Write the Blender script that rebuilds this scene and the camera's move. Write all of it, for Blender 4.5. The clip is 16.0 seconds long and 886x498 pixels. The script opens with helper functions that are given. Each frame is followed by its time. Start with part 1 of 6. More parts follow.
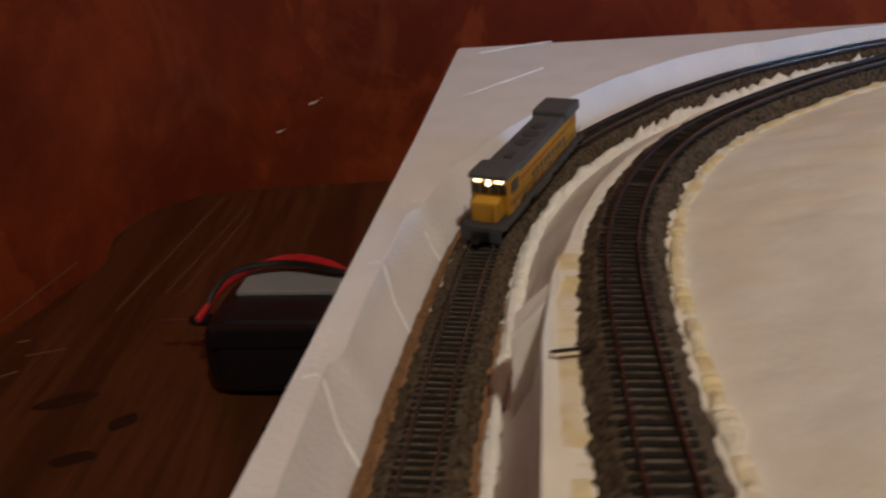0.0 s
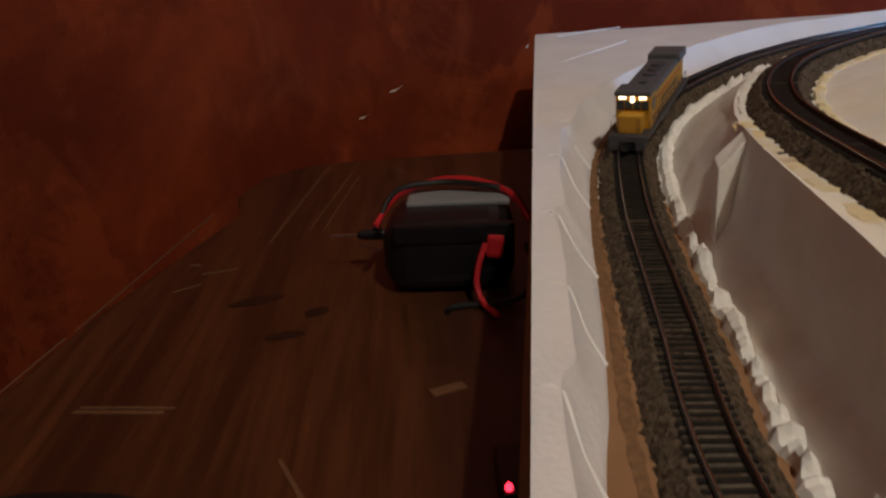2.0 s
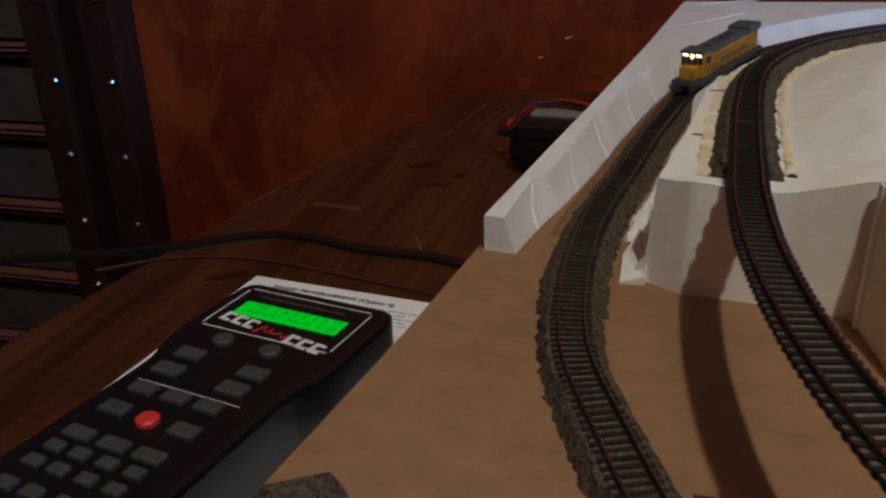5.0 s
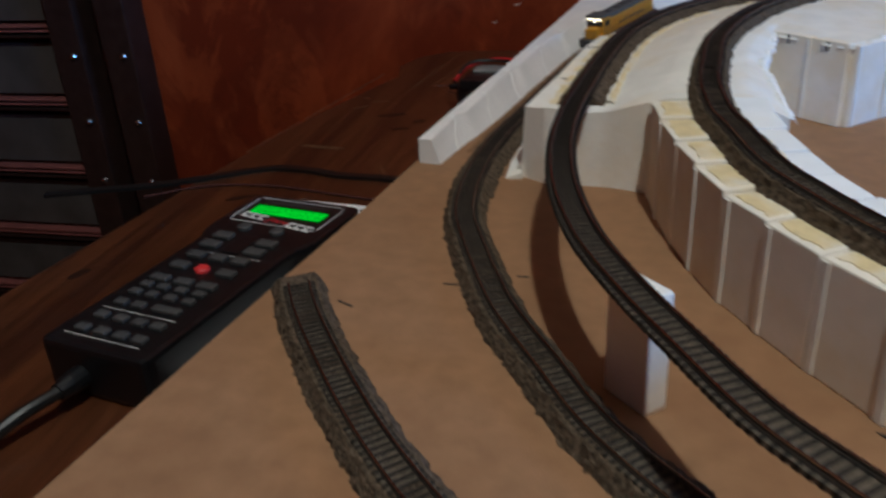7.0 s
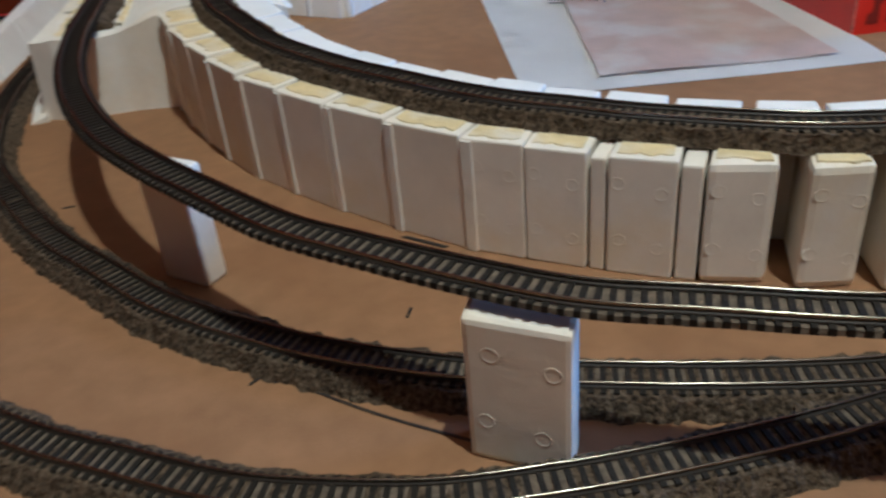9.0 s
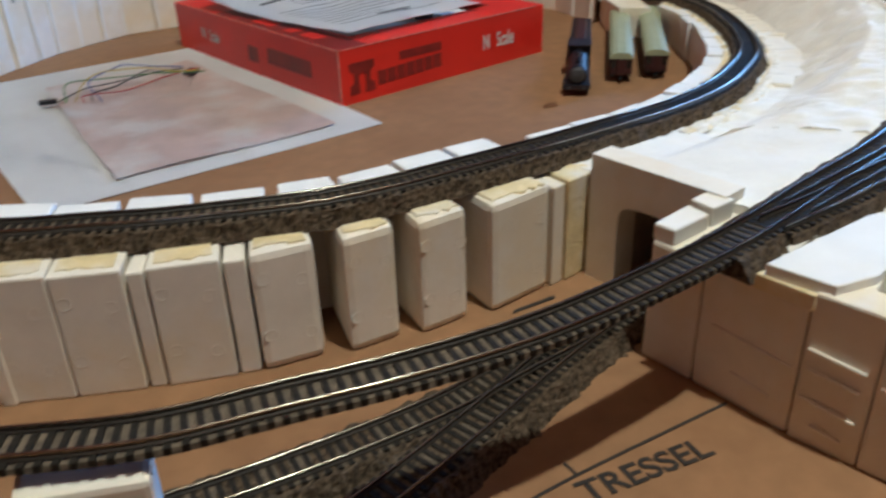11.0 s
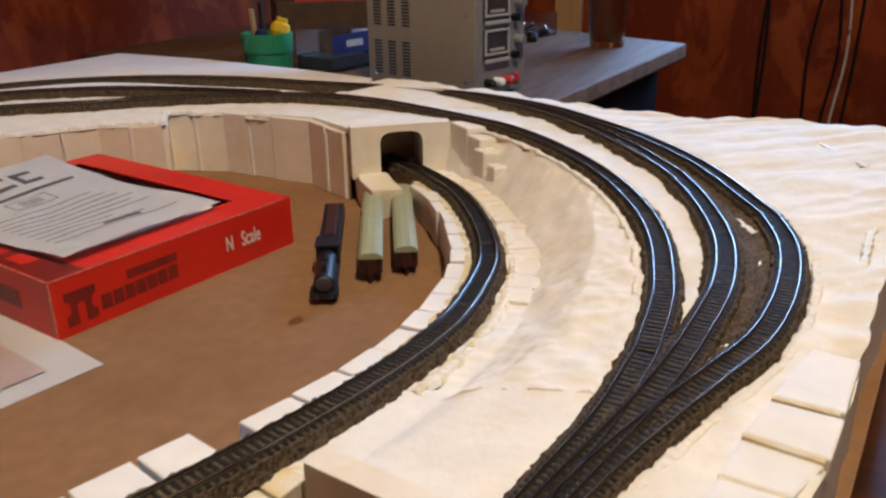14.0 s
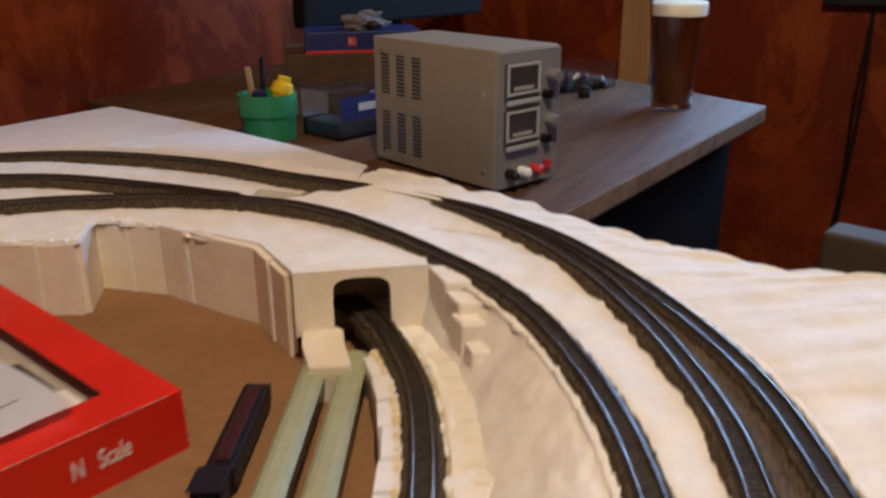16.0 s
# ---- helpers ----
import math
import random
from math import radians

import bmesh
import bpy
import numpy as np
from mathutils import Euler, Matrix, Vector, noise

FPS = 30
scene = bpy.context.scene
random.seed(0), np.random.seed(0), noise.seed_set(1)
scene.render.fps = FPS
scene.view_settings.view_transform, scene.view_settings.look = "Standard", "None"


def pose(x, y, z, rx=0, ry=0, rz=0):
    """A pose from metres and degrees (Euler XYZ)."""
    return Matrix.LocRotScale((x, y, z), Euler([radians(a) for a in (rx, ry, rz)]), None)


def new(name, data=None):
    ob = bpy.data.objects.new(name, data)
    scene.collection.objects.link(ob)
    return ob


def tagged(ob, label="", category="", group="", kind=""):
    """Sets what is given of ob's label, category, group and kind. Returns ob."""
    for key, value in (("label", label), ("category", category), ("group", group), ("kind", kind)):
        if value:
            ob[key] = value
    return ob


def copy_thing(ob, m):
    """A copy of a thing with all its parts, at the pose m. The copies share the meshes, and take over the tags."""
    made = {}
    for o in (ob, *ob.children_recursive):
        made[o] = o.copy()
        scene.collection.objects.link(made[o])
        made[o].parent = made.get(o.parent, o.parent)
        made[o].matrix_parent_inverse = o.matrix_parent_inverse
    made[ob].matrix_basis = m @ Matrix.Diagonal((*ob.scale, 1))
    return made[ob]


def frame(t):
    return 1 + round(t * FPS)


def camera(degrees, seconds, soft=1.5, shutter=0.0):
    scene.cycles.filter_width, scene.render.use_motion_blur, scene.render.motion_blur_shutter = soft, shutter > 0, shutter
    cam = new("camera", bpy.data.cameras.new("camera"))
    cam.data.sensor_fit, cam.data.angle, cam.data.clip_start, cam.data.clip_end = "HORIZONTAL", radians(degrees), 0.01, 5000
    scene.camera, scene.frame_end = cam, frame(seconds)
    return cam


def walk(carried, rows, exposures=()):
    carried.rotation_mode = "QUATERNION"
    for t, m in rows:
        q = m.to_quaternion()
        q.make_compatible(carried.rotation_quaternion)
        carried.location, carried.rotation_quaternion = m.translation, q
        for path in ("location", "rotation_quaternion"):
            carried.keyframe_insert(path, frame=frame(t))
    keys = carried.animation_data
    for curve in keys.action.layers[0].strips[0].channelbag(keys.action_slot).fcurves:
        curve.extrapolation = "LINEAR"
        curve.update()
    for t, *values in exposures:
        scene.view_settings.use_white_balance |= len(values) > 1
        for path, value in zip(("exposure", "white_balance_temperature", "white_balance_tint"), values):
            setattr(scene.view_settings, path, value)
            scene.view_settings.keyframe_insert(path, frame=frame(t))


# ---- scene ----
cam = camera(56.93, 16.0, soft=2.4, shutter=0.5)
PATH = [
    (0.0, -0.0038, -0.0389, 0.1574, 66.11, 3.08, -1.41),
    (0.5, -0.0422, -0.0510, 0.1480, 66.90, 3.38, -2.50),
    (1.0, -0.0509, -0.0648, 0.1326, 67.14, 3.26, -2.30),
    (1.5, -0.0760, -0.0906, 0.1274, 67.94, 3.02, -1.49),
    (2.0, -0.0951, -0.1141, 0.1180, 69.48, 3.37, -2.71),
    (2.5, -0.0908, -0.1437, 0.1107, 69.45, 3.30, -0.77),
    (3.0, -0.0841, -0.1958, 0.1152, 69.65, 1.93, 4.73),
    (3.5, -0.0650, -0.2221, 0.1247, 68.80, 0.55, 6.52),
    (4.0, -0.0530, -0.2741, 0.1284, 67.47, 0.59, 9.49),
    (4.2, -0.0449, -0.2865, 0.1307, 66.98, 0.65, 10.64),
    (6.3, 0.0389, -0.4311, 0.1857, 65.93, 2.59, 16.00),
    (6.5, 0.0454, -0.4471, 0.1861, 65.34, 2.81, 15.41),
    (7.0, 0.0631, -0.4996, 0.1905, 63.91, 3.03, 12.93),
    (7.5, 0.0793, -0.5337, 0.1850, 62.20, 3.15, 6.30),
    (8.0, 0.0899, -0.5471, 0.1710, 61.81, 3.31, 1.06),
    (8.2, 0.0906, -0.5477, 0.1740, 61.08, 3.92, -3.02),
    (10.3, 0.0836, -0.5052, 0.1600, 59.65, 2.25, -39.56),
    (10.5, 0.0871, -0.5131, 0.1649, 60.28, 1.90, -43.24),
    (11.0, 0.0945, -0.5285, 0.1743, 62.11, 1.73, -51.50),
    (11.5, 0.0973, -0.5268, 0.1791, 64.07, 1.02, -55.95),
    (12.0, 0.1044, -0.5236, 0.1856, 65.57, 0.65, -58.51),
    (12.5, 0.1140, -0.5325, 0.1924, 66.67, 0.06, -61.60),
    (13.0, 0.1229, -0.5272, 0.1990, 67.02, 0.30, -63.26),
    (13.5, 0.1432, -0.5227, 0.2132, 68.00, 0.68, -64.78),
    (14.0, 0.1685, -0.5294, 0.2282, 68.79, 0.74, -65.58),
    (14.5, 0.1894, -0.5314, 0.2408, 68.49, 0.96, -64.16),
    (15.0, 0.2210, -0.5193, 0.2503, 68.38, 1.07, -63.61),
    (15.5, 0.2881, -0.4963, 0.2570, 68.68, 1.24, -63.38),
    (16.0, 0.3950, -0.4974, 0.2725, 69.45, 0.28, -60.09),
]
# ---- end path ----
EXPO = [(0.0, 0.56, 6000, 9), (2.0, 0.60, 5850, 8), (3.2, 0.44, 5800, 8), (4.2, 0.46, 5550, 6), (6.3, 0.64, 4950, 0), (8.2, 0.94, 4850, -2), (10.3, 1.06, 4850, -3), (11.3, 1.04, 5400, -3), (12.5, 0.99, 6050, 3), (13.5, 0.95, 6450, 7), (15.0, 0.95, 6800, 10), (16.0, 0.83, 7050, 12)]
walk(cam, [(t, pose(*p)) for t, *p in PATH], EXPO)

# ---- world and light ----
world = bpy.data.worlds.new("world")
scene.world = world
world.use_nodes = True
wn = world.node_tree
sky = wn.nodes.new("ShaderNodeTexSky")
sky.sky_type, sky.sun_disc = "NISHITA", False
sky.sun_elevation, sky.sun_rotation = radians(35), radians(90)
wn.nodes["Background"].inputs["Strength"].default_value = 0.05
wn.links.new(sky.outputs[0], wn.nodes["Background"].inputs[0])


def lamp(name, kind, m, power, colour, size=0.1, size_y=None):
    data = bpy.data.lights.new(name, kind)
    data.energy, data.color = power, colour
    if kind == "AREA":
        data.shape, data.size, data.size_y = "RECTANGLE", size, size_y or size
    else:
        data.shadow_soft_size = size
    ob = new(name, data)
    ob.matrix_world = m
    return ob


lamp("ceiling_bulb", "POINT", pose(0.30, -0.70, 1.44), 30, (1.0, 0.86, 0.66), 0.022)
lamp("window_daylight", "AREA", pose(2.345, -0.45, 0.62, 0, 90, 0), 17, (0.25, 0.51, 1.0), 0.78, 0.62)


# ---- materials ----
def mat(name, colour, rough=0.6, metal=0.0, var=0.15, scale=40.0, bump=0.1, bscale=300.0, second=None, sscale=8.0, samount=0.5, emit=0.0, spec=0.5, coat=0.0, stretch=None, rag=0.0):
    m = bpy.data.materials.new(name)
    m.use_nodes = True
    nt = m.node_tree
    b = nt.nodes["Principled BSDF"]
    b.inputs["Roughness"].default_value, b.inputs["Metallic"].default_value = rough, metal
    b.inputs["Specular IOR Level"].default_value, b.inputs["Coat Weight"].default_value = spec, coat
    tc = nt.nodes.new("ShaderNodeTexCoord")
    src = tc.outputs["Object"]
    if stretch:
        mp = nt.nodes.new("ShaderNodeMapping")
        mp.inputs["Scale"].default_value = stretch
        nt.links.new(src, mp.inputs[0])
        src = mp.outputs[0]

    def tex(s, detail=6.0):
        n = nt.nodes.new("ShaderNodeTexNoise")
        n.inputs["Scale"].default_value, n.inputs["Detail"].default_value = s, detail
        n.inputs["Roughness"].default_value, n.inputs["Distortion"].default_value = 0.5 + 0.17 * rag, 0.12 * rag
        nt.links.new(src, n.inputs["Vector"])
        return n

    def mixed(fac, a, bb, mode="MIX"):
        n = nt.nodes.new("ShaderNodeMix")
        n.data_type, n.blend_type = "RGBA", mode
        for sock, v in ((n.inputs[0], fac), (n.inputs[6], a), (n.inputs[7], bb)):
            if hasattr(v, "is_linked"):
                nt.links.new(v, sock)
            else:
                sock.default_value = v if isinstance(v, float) else (*v, 1)
        return n.outputs[2]

    def ramp(sock, lo, hi):
        n = nt.nodes.new("ShaderNodeMapRange")
        n.inputs[1].default_value, n.inputs[2].default_value = lo, hi
        nt.links.new(sock, n.inputs[0])
        return n.outputs[0]

    n1 = tex(scale)
    dark = tuple(c * (1 - var) for c in colour)
    lite = tuple(min(1, c * (1 + var)) for c in colour)
    col = mixed(ramp(n1.outputs[0], 0.3, 0.7), dark, lite)
    if second:
        n2 = tex(sscale, 8.0)
        fac = nt.nodes.new("ShaderNodeMath")
        fac.operation = "MULTIPLY"
        fac.inputs[1].default_value = samount
        nt.links.new(ramp(n2.outputs[0], 0.48, 0.66 - 0.07 * rag), fac.inputs[0])
        col = mixed(fac.outputs[0], col, second)
    nt.links.new(col, b.inputs["Base Color"])
    if bump:
        n3 = tex(bscale, 4.0)
        bp = nt.nodes.new("ShaderNodeBump")
        bp.inputs["Strength"].default_value, bp.inputs["Distance"].default_value = bump, 0.002
        nt.links.new(n3.outputs[0], bp.inputs["Height"])
        nt.links.new(bp.outputs[0], b.inputs["Normal"])
    rr = nt.nodes.new("ShaderNodeMapRange")
    rr.inputs[3].default_value, rr.inputs[4].default_value = max(0.02, rough - 0.08), min(1, rough + 0.08)
    nt.links.new(n1.outputs[0], rr.inputs[0])
    nt.links.new(rr.outputs[0], b.inputs["Roughness"])
    if emit:
        b.inputs["Emission Color"].default_value = (*colour, 1)
        b.inputs["Emission Strength"].default_value = emit
    return m


FOAM = mat("foam_white", (0.85, 0.825, 0.77), 0.82, var=0.07, scale=46, bump=0.2, bscale=170, second=(0.80, 0.66, 0.42), sscale=14, samount=0.28, spec=0.25, rag=.8)
FOAM_BACK = mat("foam_sheet", (0.81, 0.785, 0.775), 0.8, var=0.05, scale=30, bump=0.35, bscale=450, second=(0.80, 0.78, 0.78), sscale=9, samount=0.5, spec=0.25)
FOAM_CUT = mat("foam_block", (0.86, 0.815, 0.73), 0.68, var=0.05, scale=60, bump=0.12, bscale=120, second=(0.80, 0.68, 0.46), sscale=18, samount=0.50, spec=0.35, rag=.6)
GLUE = mat("yellow_glue_foam", (0.78, 0.66, 0.38), 0.55, var=0.12, scale=120, bump=0.3, bscale=500, second=(0.80, 0.76, 0.68), sscale=60, samount=0.8)
PLASTER = mat("plaster", (0.875, 0.855, 0.81), 0.78, var=0.06, scale=40, bump=0.22, bscale=210, second=(0.80, 0.66, 0.43), sscale=13, samount=0.20, spec=0.3, rag=.8)
MDF = mat("hardboard", (0.285, 0.157, 0.076), 0.7, var=0.13, scale=85, bump=0.1, bscale=900, second=(0.215, 0.110, 0.050), sscale=11, samount=0.55, spec=0.3)
FOAM_CLEAN = mat("clean_white_foam", (0.86, 0.86, 0.85), 0.7, var=0.04, scale=60, bump=0.07, bscale=260, second=(0.84, 0.74, 0.54), sscale=22, samount=0.25, spec=0.25)
TABLE = mat("table_wood", (0.064, 0.0205, 0.006), 0.40, var=0.5, scale=55, bump=0.22, bscale=160, second=(0.030, 0.009, 0.0035), sscale=14, samount=0.85, stretch=(2.4, 0.16, 1), coat=0.25, rag=.7)
BALLAST = mat("ballast", (0.078, 0.056, 0.036), 0.95, var=0.75, scale=620, bump=1.0, bscale=700, second=(0.17, 0.128, 0.088), sscale=420, samount=0.75, spec=0.2)
CORK = mat("cork_edge", (0.19, 0.098, 0.040), 0.9, var=0.3, scale=400, bump=0.5, bscale=600)
SLEEPER = mat("sleeper_plastic", (0.018, 0.015, 0.012), 0.72, var=0.3, scale=300, bump=0.25, bscale=800, spec=0.2)
RAIL = mat("nickel_rail", (0.36, 0.33, 0.28), 0.23, metal=1.0, var=0.1, scale=200, bump=0.0)
RAILSIDE = mat("rail_web", (0.035, 0.027, 0.020), 0.55, metal=0.0, var=0.2, scale=300, bump=0.0)
PEN = mat("marker_ink", (0.02, 0.016, 0.014), 0.6, var=0.1, bump=0.0)
CEIL = mat("ceiling_paint", (0.24, 0.17, 0.13), 0.9, var=0.03, bump=0.05)
FLOOR = mat("floor_boards", (0.12, 0.06, 0.03), 0.5, var=0.3, scale=12, bump=0.1, stretch=(1, 0.1, 1))


def rag_rolled(name):
    """Red wall paint dabbed on in ragged patches and upright strokes over a dark ground."""
    m = bpy.data.materials.new(name)
    m.use_nodes = True
    nt = m.node_tree
    b = nt.nodes["Principled BSDF"]
    b.inputs["Specular IOR Level"].default_value = 0.14
    tc = nt.nodes.new("ShaderNodeTexCoord")

    def layer(scale, stretch, lo, hi, detail, rough, warp, shift):
        mp = nt.nodes.new("ShaderNodeMapping")
        mp.inputs["Scale"].default_value, mp.inputs["Location"].default_value = stretch, (shift, shift * .7, shift * .3)
        nt.links.new(tc.outputs["Object"], mp.inputs[0])
        n = nt.nodes.new("ShaderNodeTexNoise")
        n.inputs["Scale"].default_value, n.inputs["Detail"].default_value = scale, detail
        n.inputs["Roughness"].default_value, n.inputs["Distortion"].default_value = rough, warp
        nt.links.new(mp.outputs[0], n.inputs["Vector"])
        r = nt.nodes.new("ShaderNodeMapRange")
        r.inputs[1].default_value, r.inputs[2].default_value = lo, hi
        nt.links.new(n.outputs[0], r.inputs[0])
        return r.outputs[0]

    def over(under, fac, colour, amount):
        k = nt.nodes.new("ShaderNodeMath")
        k.operation = "MULTIPLY"
        k.inputs[1].default_value = amount
        nt.links.new(fac, k.inputs[0])
        n = nt.nodes.new("ShaderNodeMix")
        n.data_type = "RGBA"
        nt.links.new(k.outputs[0], n.inputs[0])
        if isinstance(under, tuple):
            n.inputs[6].default_value = (*under, 1)
        else:
            nt.links.new(under, n.inputs[6])
        n.inputs[7].default_value = (*colour, 1)
        return n.outputs[2]

    col = over((0.150, 0.022, 0.0070), layer(3.2, (1, 1, .8), .44, .60, 9, .62, .4, 0), (0.285, 0.051, 0.014), .85)
    col = over(col, layer(4.6, (1.2, 1.2, .75), .53, .565, 10, .66, .8, 3.1), (0.34, 0.071, 0.019), .42)
    col = over(col, layer(2.1, (1, 1, .7), .55, .585, 10, .64, .6, 7.7), (0.105, 0.016, 0.006), .48)
    col = over(col, layer(9, (1.5, 1.5, .8), .53, .72, 9, .62, 1.0, 5.3), (0.40, 0.098, 0.030), .34)
    nt.links.new(col, b.inputs["Base Color"])
    rg = layer(5, (1, 1, 1), -.6, 1.6, 6, .6, .3, 1.7)
    nt.links.new(rg, b.inputs["Roughness"])
    bp = nt.nodes.new("ShaderNodeBump")
    bp.inputs["Strength"].default_value, bp.inputs["Distance"].default_value = 0.35, 0.003
    nt.links.new(layer(34, (1.1, 1.1, .8), 0, 1, 8, .62, .8, 2.2), bp.inputs["Height"])
    nt.links.new(bp.outputs[0], b.inputs["Normal"])
    return m


WALL = rag_rolled("red_rag_rolled_wall")


# ---- helpers ----
def part(name, bm, material, parent=None, label="", smooth=False):
    me = bpy.data.meshes.new(name)
    bm.normal_update()
    bm.to_mesh(me)
    bm.free()
    me.materials.append(material)
    if smooth:
        me.polygons.foreach_set("use_smooth", [True] * len(me.polygons))
        me.set_sharp_from_angle(angle=radians(42))
    ob = new(name, me)
    ob.parent = parent
    if label:
        ob["label"] = label
    return ob


def thing(name, label, category, group="", kind="", m=None):
    ob = new(name)
    ob.empty_display_size = 0.01
    if m is not None:
        ob.matrix_world = m
    return tagged(ob, label, category, group, kind)


def box(bm, x0, y0, z0, x1, y1, z1, bevel=0.0, m=None, seg=2):
    r = bmesh.ops.create_cube(bm, size=1.0, matrix=Matrix.Translation(((x0 + x1) / 2, (y0 + y1) / 2, (z0 + z1) / 2)) @ Matrix.Diagonal((x1 - x0, y1 - y0, z1 - z0, 1)))
    vs = r["verts"]
    if bevel:
        es = list({e for v in vs for e in v.link_edges})
        out = bmesh.ops.bevel(bm, geom=es, offset=bevel, segments=seg, affect="EDGES", profile=0.6)
        vs = list({v for f in out["faces"] for v in f.verts} | {v for v in vs if v.is_valid})
        vs = list({w for v in vs for f in v.link_faces for w in f.verts})
    if m is not None:
        bmesh.ops.transform(bm, matrix=m, verts=vs)
    return bm


def boxed(x0, y0, z0, x1, y1, z1, bevel=0.0, m=None):
    return box(bmesh.new(), x0, y0, z0, x1, y1, z1, bevel, m)


def cyl(bm, r0, r1, h, m, seg=20, caps=True):
    bmesh.ops.create_cone(bm, cap_ends=caps, segments=seg, radius1=r0, radius2=r1, depth=h, matrix=m @ Matrix.Translation((0, 0, h / 2)))
    return bm


def lathe(bm, profile, seg=32, m=None):
    rings = []
    for r, z in profile:
        rings.append([bm.verts.new((r * math.cos(2 * math.pi * k / seg), r * math.sin(2 * math.pi * k / seg), z)) for k in range(seg)])
    for a, b in zip(rings, rings[1:]):
        for k in range(seg):
            bm.faces.new((a[k], a[(k + 1) % seg], b[(k + 1) % seg], b[k]))
    bm.faces.new(rings[0][::-1]), bm.faces.new(rings[-1])
    if m is not None:
        bmesh.ops.transform(bm, matrix=m, verts=[v for ring in rings for v in ring])
    return bm


def prism(pts, z0, z1, bevel=0.0, m=None, bm=None):
    bm = bm or bmesh.new()
    low = [bm.verts.new((p[0], p[1], z0)) for p in pts]
    top = [bm.verts.new((p[0], p[1], z1 if len(p) < 3 else p[2])) for p in pts]
    n = len(pts)
    bm.faces.new(low[::-1]), bm.faces.new(top)
    for k in range(n):
        bm.faces.new((low[k], low[(k + 1) % n], top[(k + 1) % n], top[k]))
    bmesh.ops.recalc_face_normals(bm, faces=bm.faces[:])
    if bevel:
        bmesh.ops.bevel(bm, geom=bm.edges[:], offset=bevel, segments=2, affect="EDGES", profile=0.6)
    if m is not None:
        bmesh.ops.transform(bm, matrix=m, verts=bm.verts[:])
    return bm


def spline(pts, step=0.006):
    """An even polyline along a Catmull-Rom curve through the points."""
    p = np.array(pts, float)
    q = np.vstack([2 * p[0] - p[1], p, 2 * p[-1] - p[-2]])
    out = []
    for a, b, c, d in zip(q, q[1:], q[2:], q[3:]):
        for u in np.linspace(0, 1, 12, endpoint=False):
            out.append(0.5 * (2 * b + (c - a) * u + (2 * a - 5 * b + 4 * c - d) * u**2 + (3 * b - a - 3 * c + d) * u**3))
    out.append(p[-1])
    return even(np.array(out), step)


def even(line, step=None, count=None):
    line = np.array(line, float)
    s = np.r_[0, np.cumsum(np.linalg.norm(np.diff(line, axis=0), axis=1))]
    n = count or max(2, int(round(s[-1] / step)) + 1)
    w = np.linspace(0, s[-1], n)
    return np.stack([np.interp(w, s, line[:, k]) for k in range(line.shape[1])], 1)


def sides(line):
    t = np.gradient(line, axis=0)
    t /= np.linalg.norm(t[:, :2], axis=1)[:, None] + 1e-9
    return t, np.stack([-t[:, 1], t[:, 0], 0 * t[:, 0]], 1)


def shifted(line, d, dz=0.0):
    """The line moved d to its left, and up by dz."""
    return line + sides(line)[1] * d + np.array([0, 0, dz])


def cut(line, a, b):
    """The stretch of a line between its points nearest to a and b."""
    i, j = (int(np.argmin(np.linalg.norm(line[:, :2] - np.array(q[:2]), axis=1))) for q in (a, b))
    return line[i : j + 1] if i < j else line[j : i + 1][::-1]


def sweep(bm, line, profile, rough=0.0, caps=True):
    """A closed cross-section (u to the left, v up) along a line."""
    _, n = sides(line)
    rings = []
    for p, s in zip(line, n):
        ring = []
        for u, v in profile:
            co = Vector(p) + Vector(s) * u + Vector((0, 0, v))
            if rough:
                co += Vector(s) * rough * (.55 * noise.noise(co * 160) + .8 * noise.noise(co * 420)) + Vector((0, 0, 1)) * 0.5 * rough * noise.noise(co * 380 + Vector((9, 0, 0)))
            ring.append(bm.verts.new(co))
        rings.append(ring)
    k = len(profile)
    for a, b in zip(rings, rings[1:]):
        for i in range(k):
            bm.faces.new((a[i], a[(i + 1) % k], b[(i + 1) % k], b[i]))
    if caps:
        bm.faces.new(rings[0][::-1]), bm.faces.new(rings[-1])
    bmesh.ops.recalc_face_normals(bm, faces=bm.faces[:])
    return bm


def tube(points, r, seg=8, bm=None, step=0.004):
    bm = bm or bmesh.new()
    line = [Vector(p) for p in spline(points, step)]
    rings = []
    up = Vector((0, 0, 1))
    for i, p in enumerate(line):
        t = (line[min(i + 1, len(line) - 1)] - line[max(i - 1, 0)]).normalized()
        a = t.cross(up)
        a = a.normalized() if a.length > 0.05 else Vector((1, 0, 0))
        b = a.cross(t)
        rings.append([bm.verts.new(p + r * (math.cos(2 * math.pi * k / seg) * a + math.sin(2 * math.pi * k / seg) * b)) for k in range(seg)])
    for a, b in zip(rings, rings[1:]):
        for k in range(seg):
            bm.faces.new((a[k], a[(k + 1) % seg], b[(k + 1) % seg], b[k]))
    bm.faces.new(rings[0][::-1]), bm.faces.new(rings[-1])
    return bm


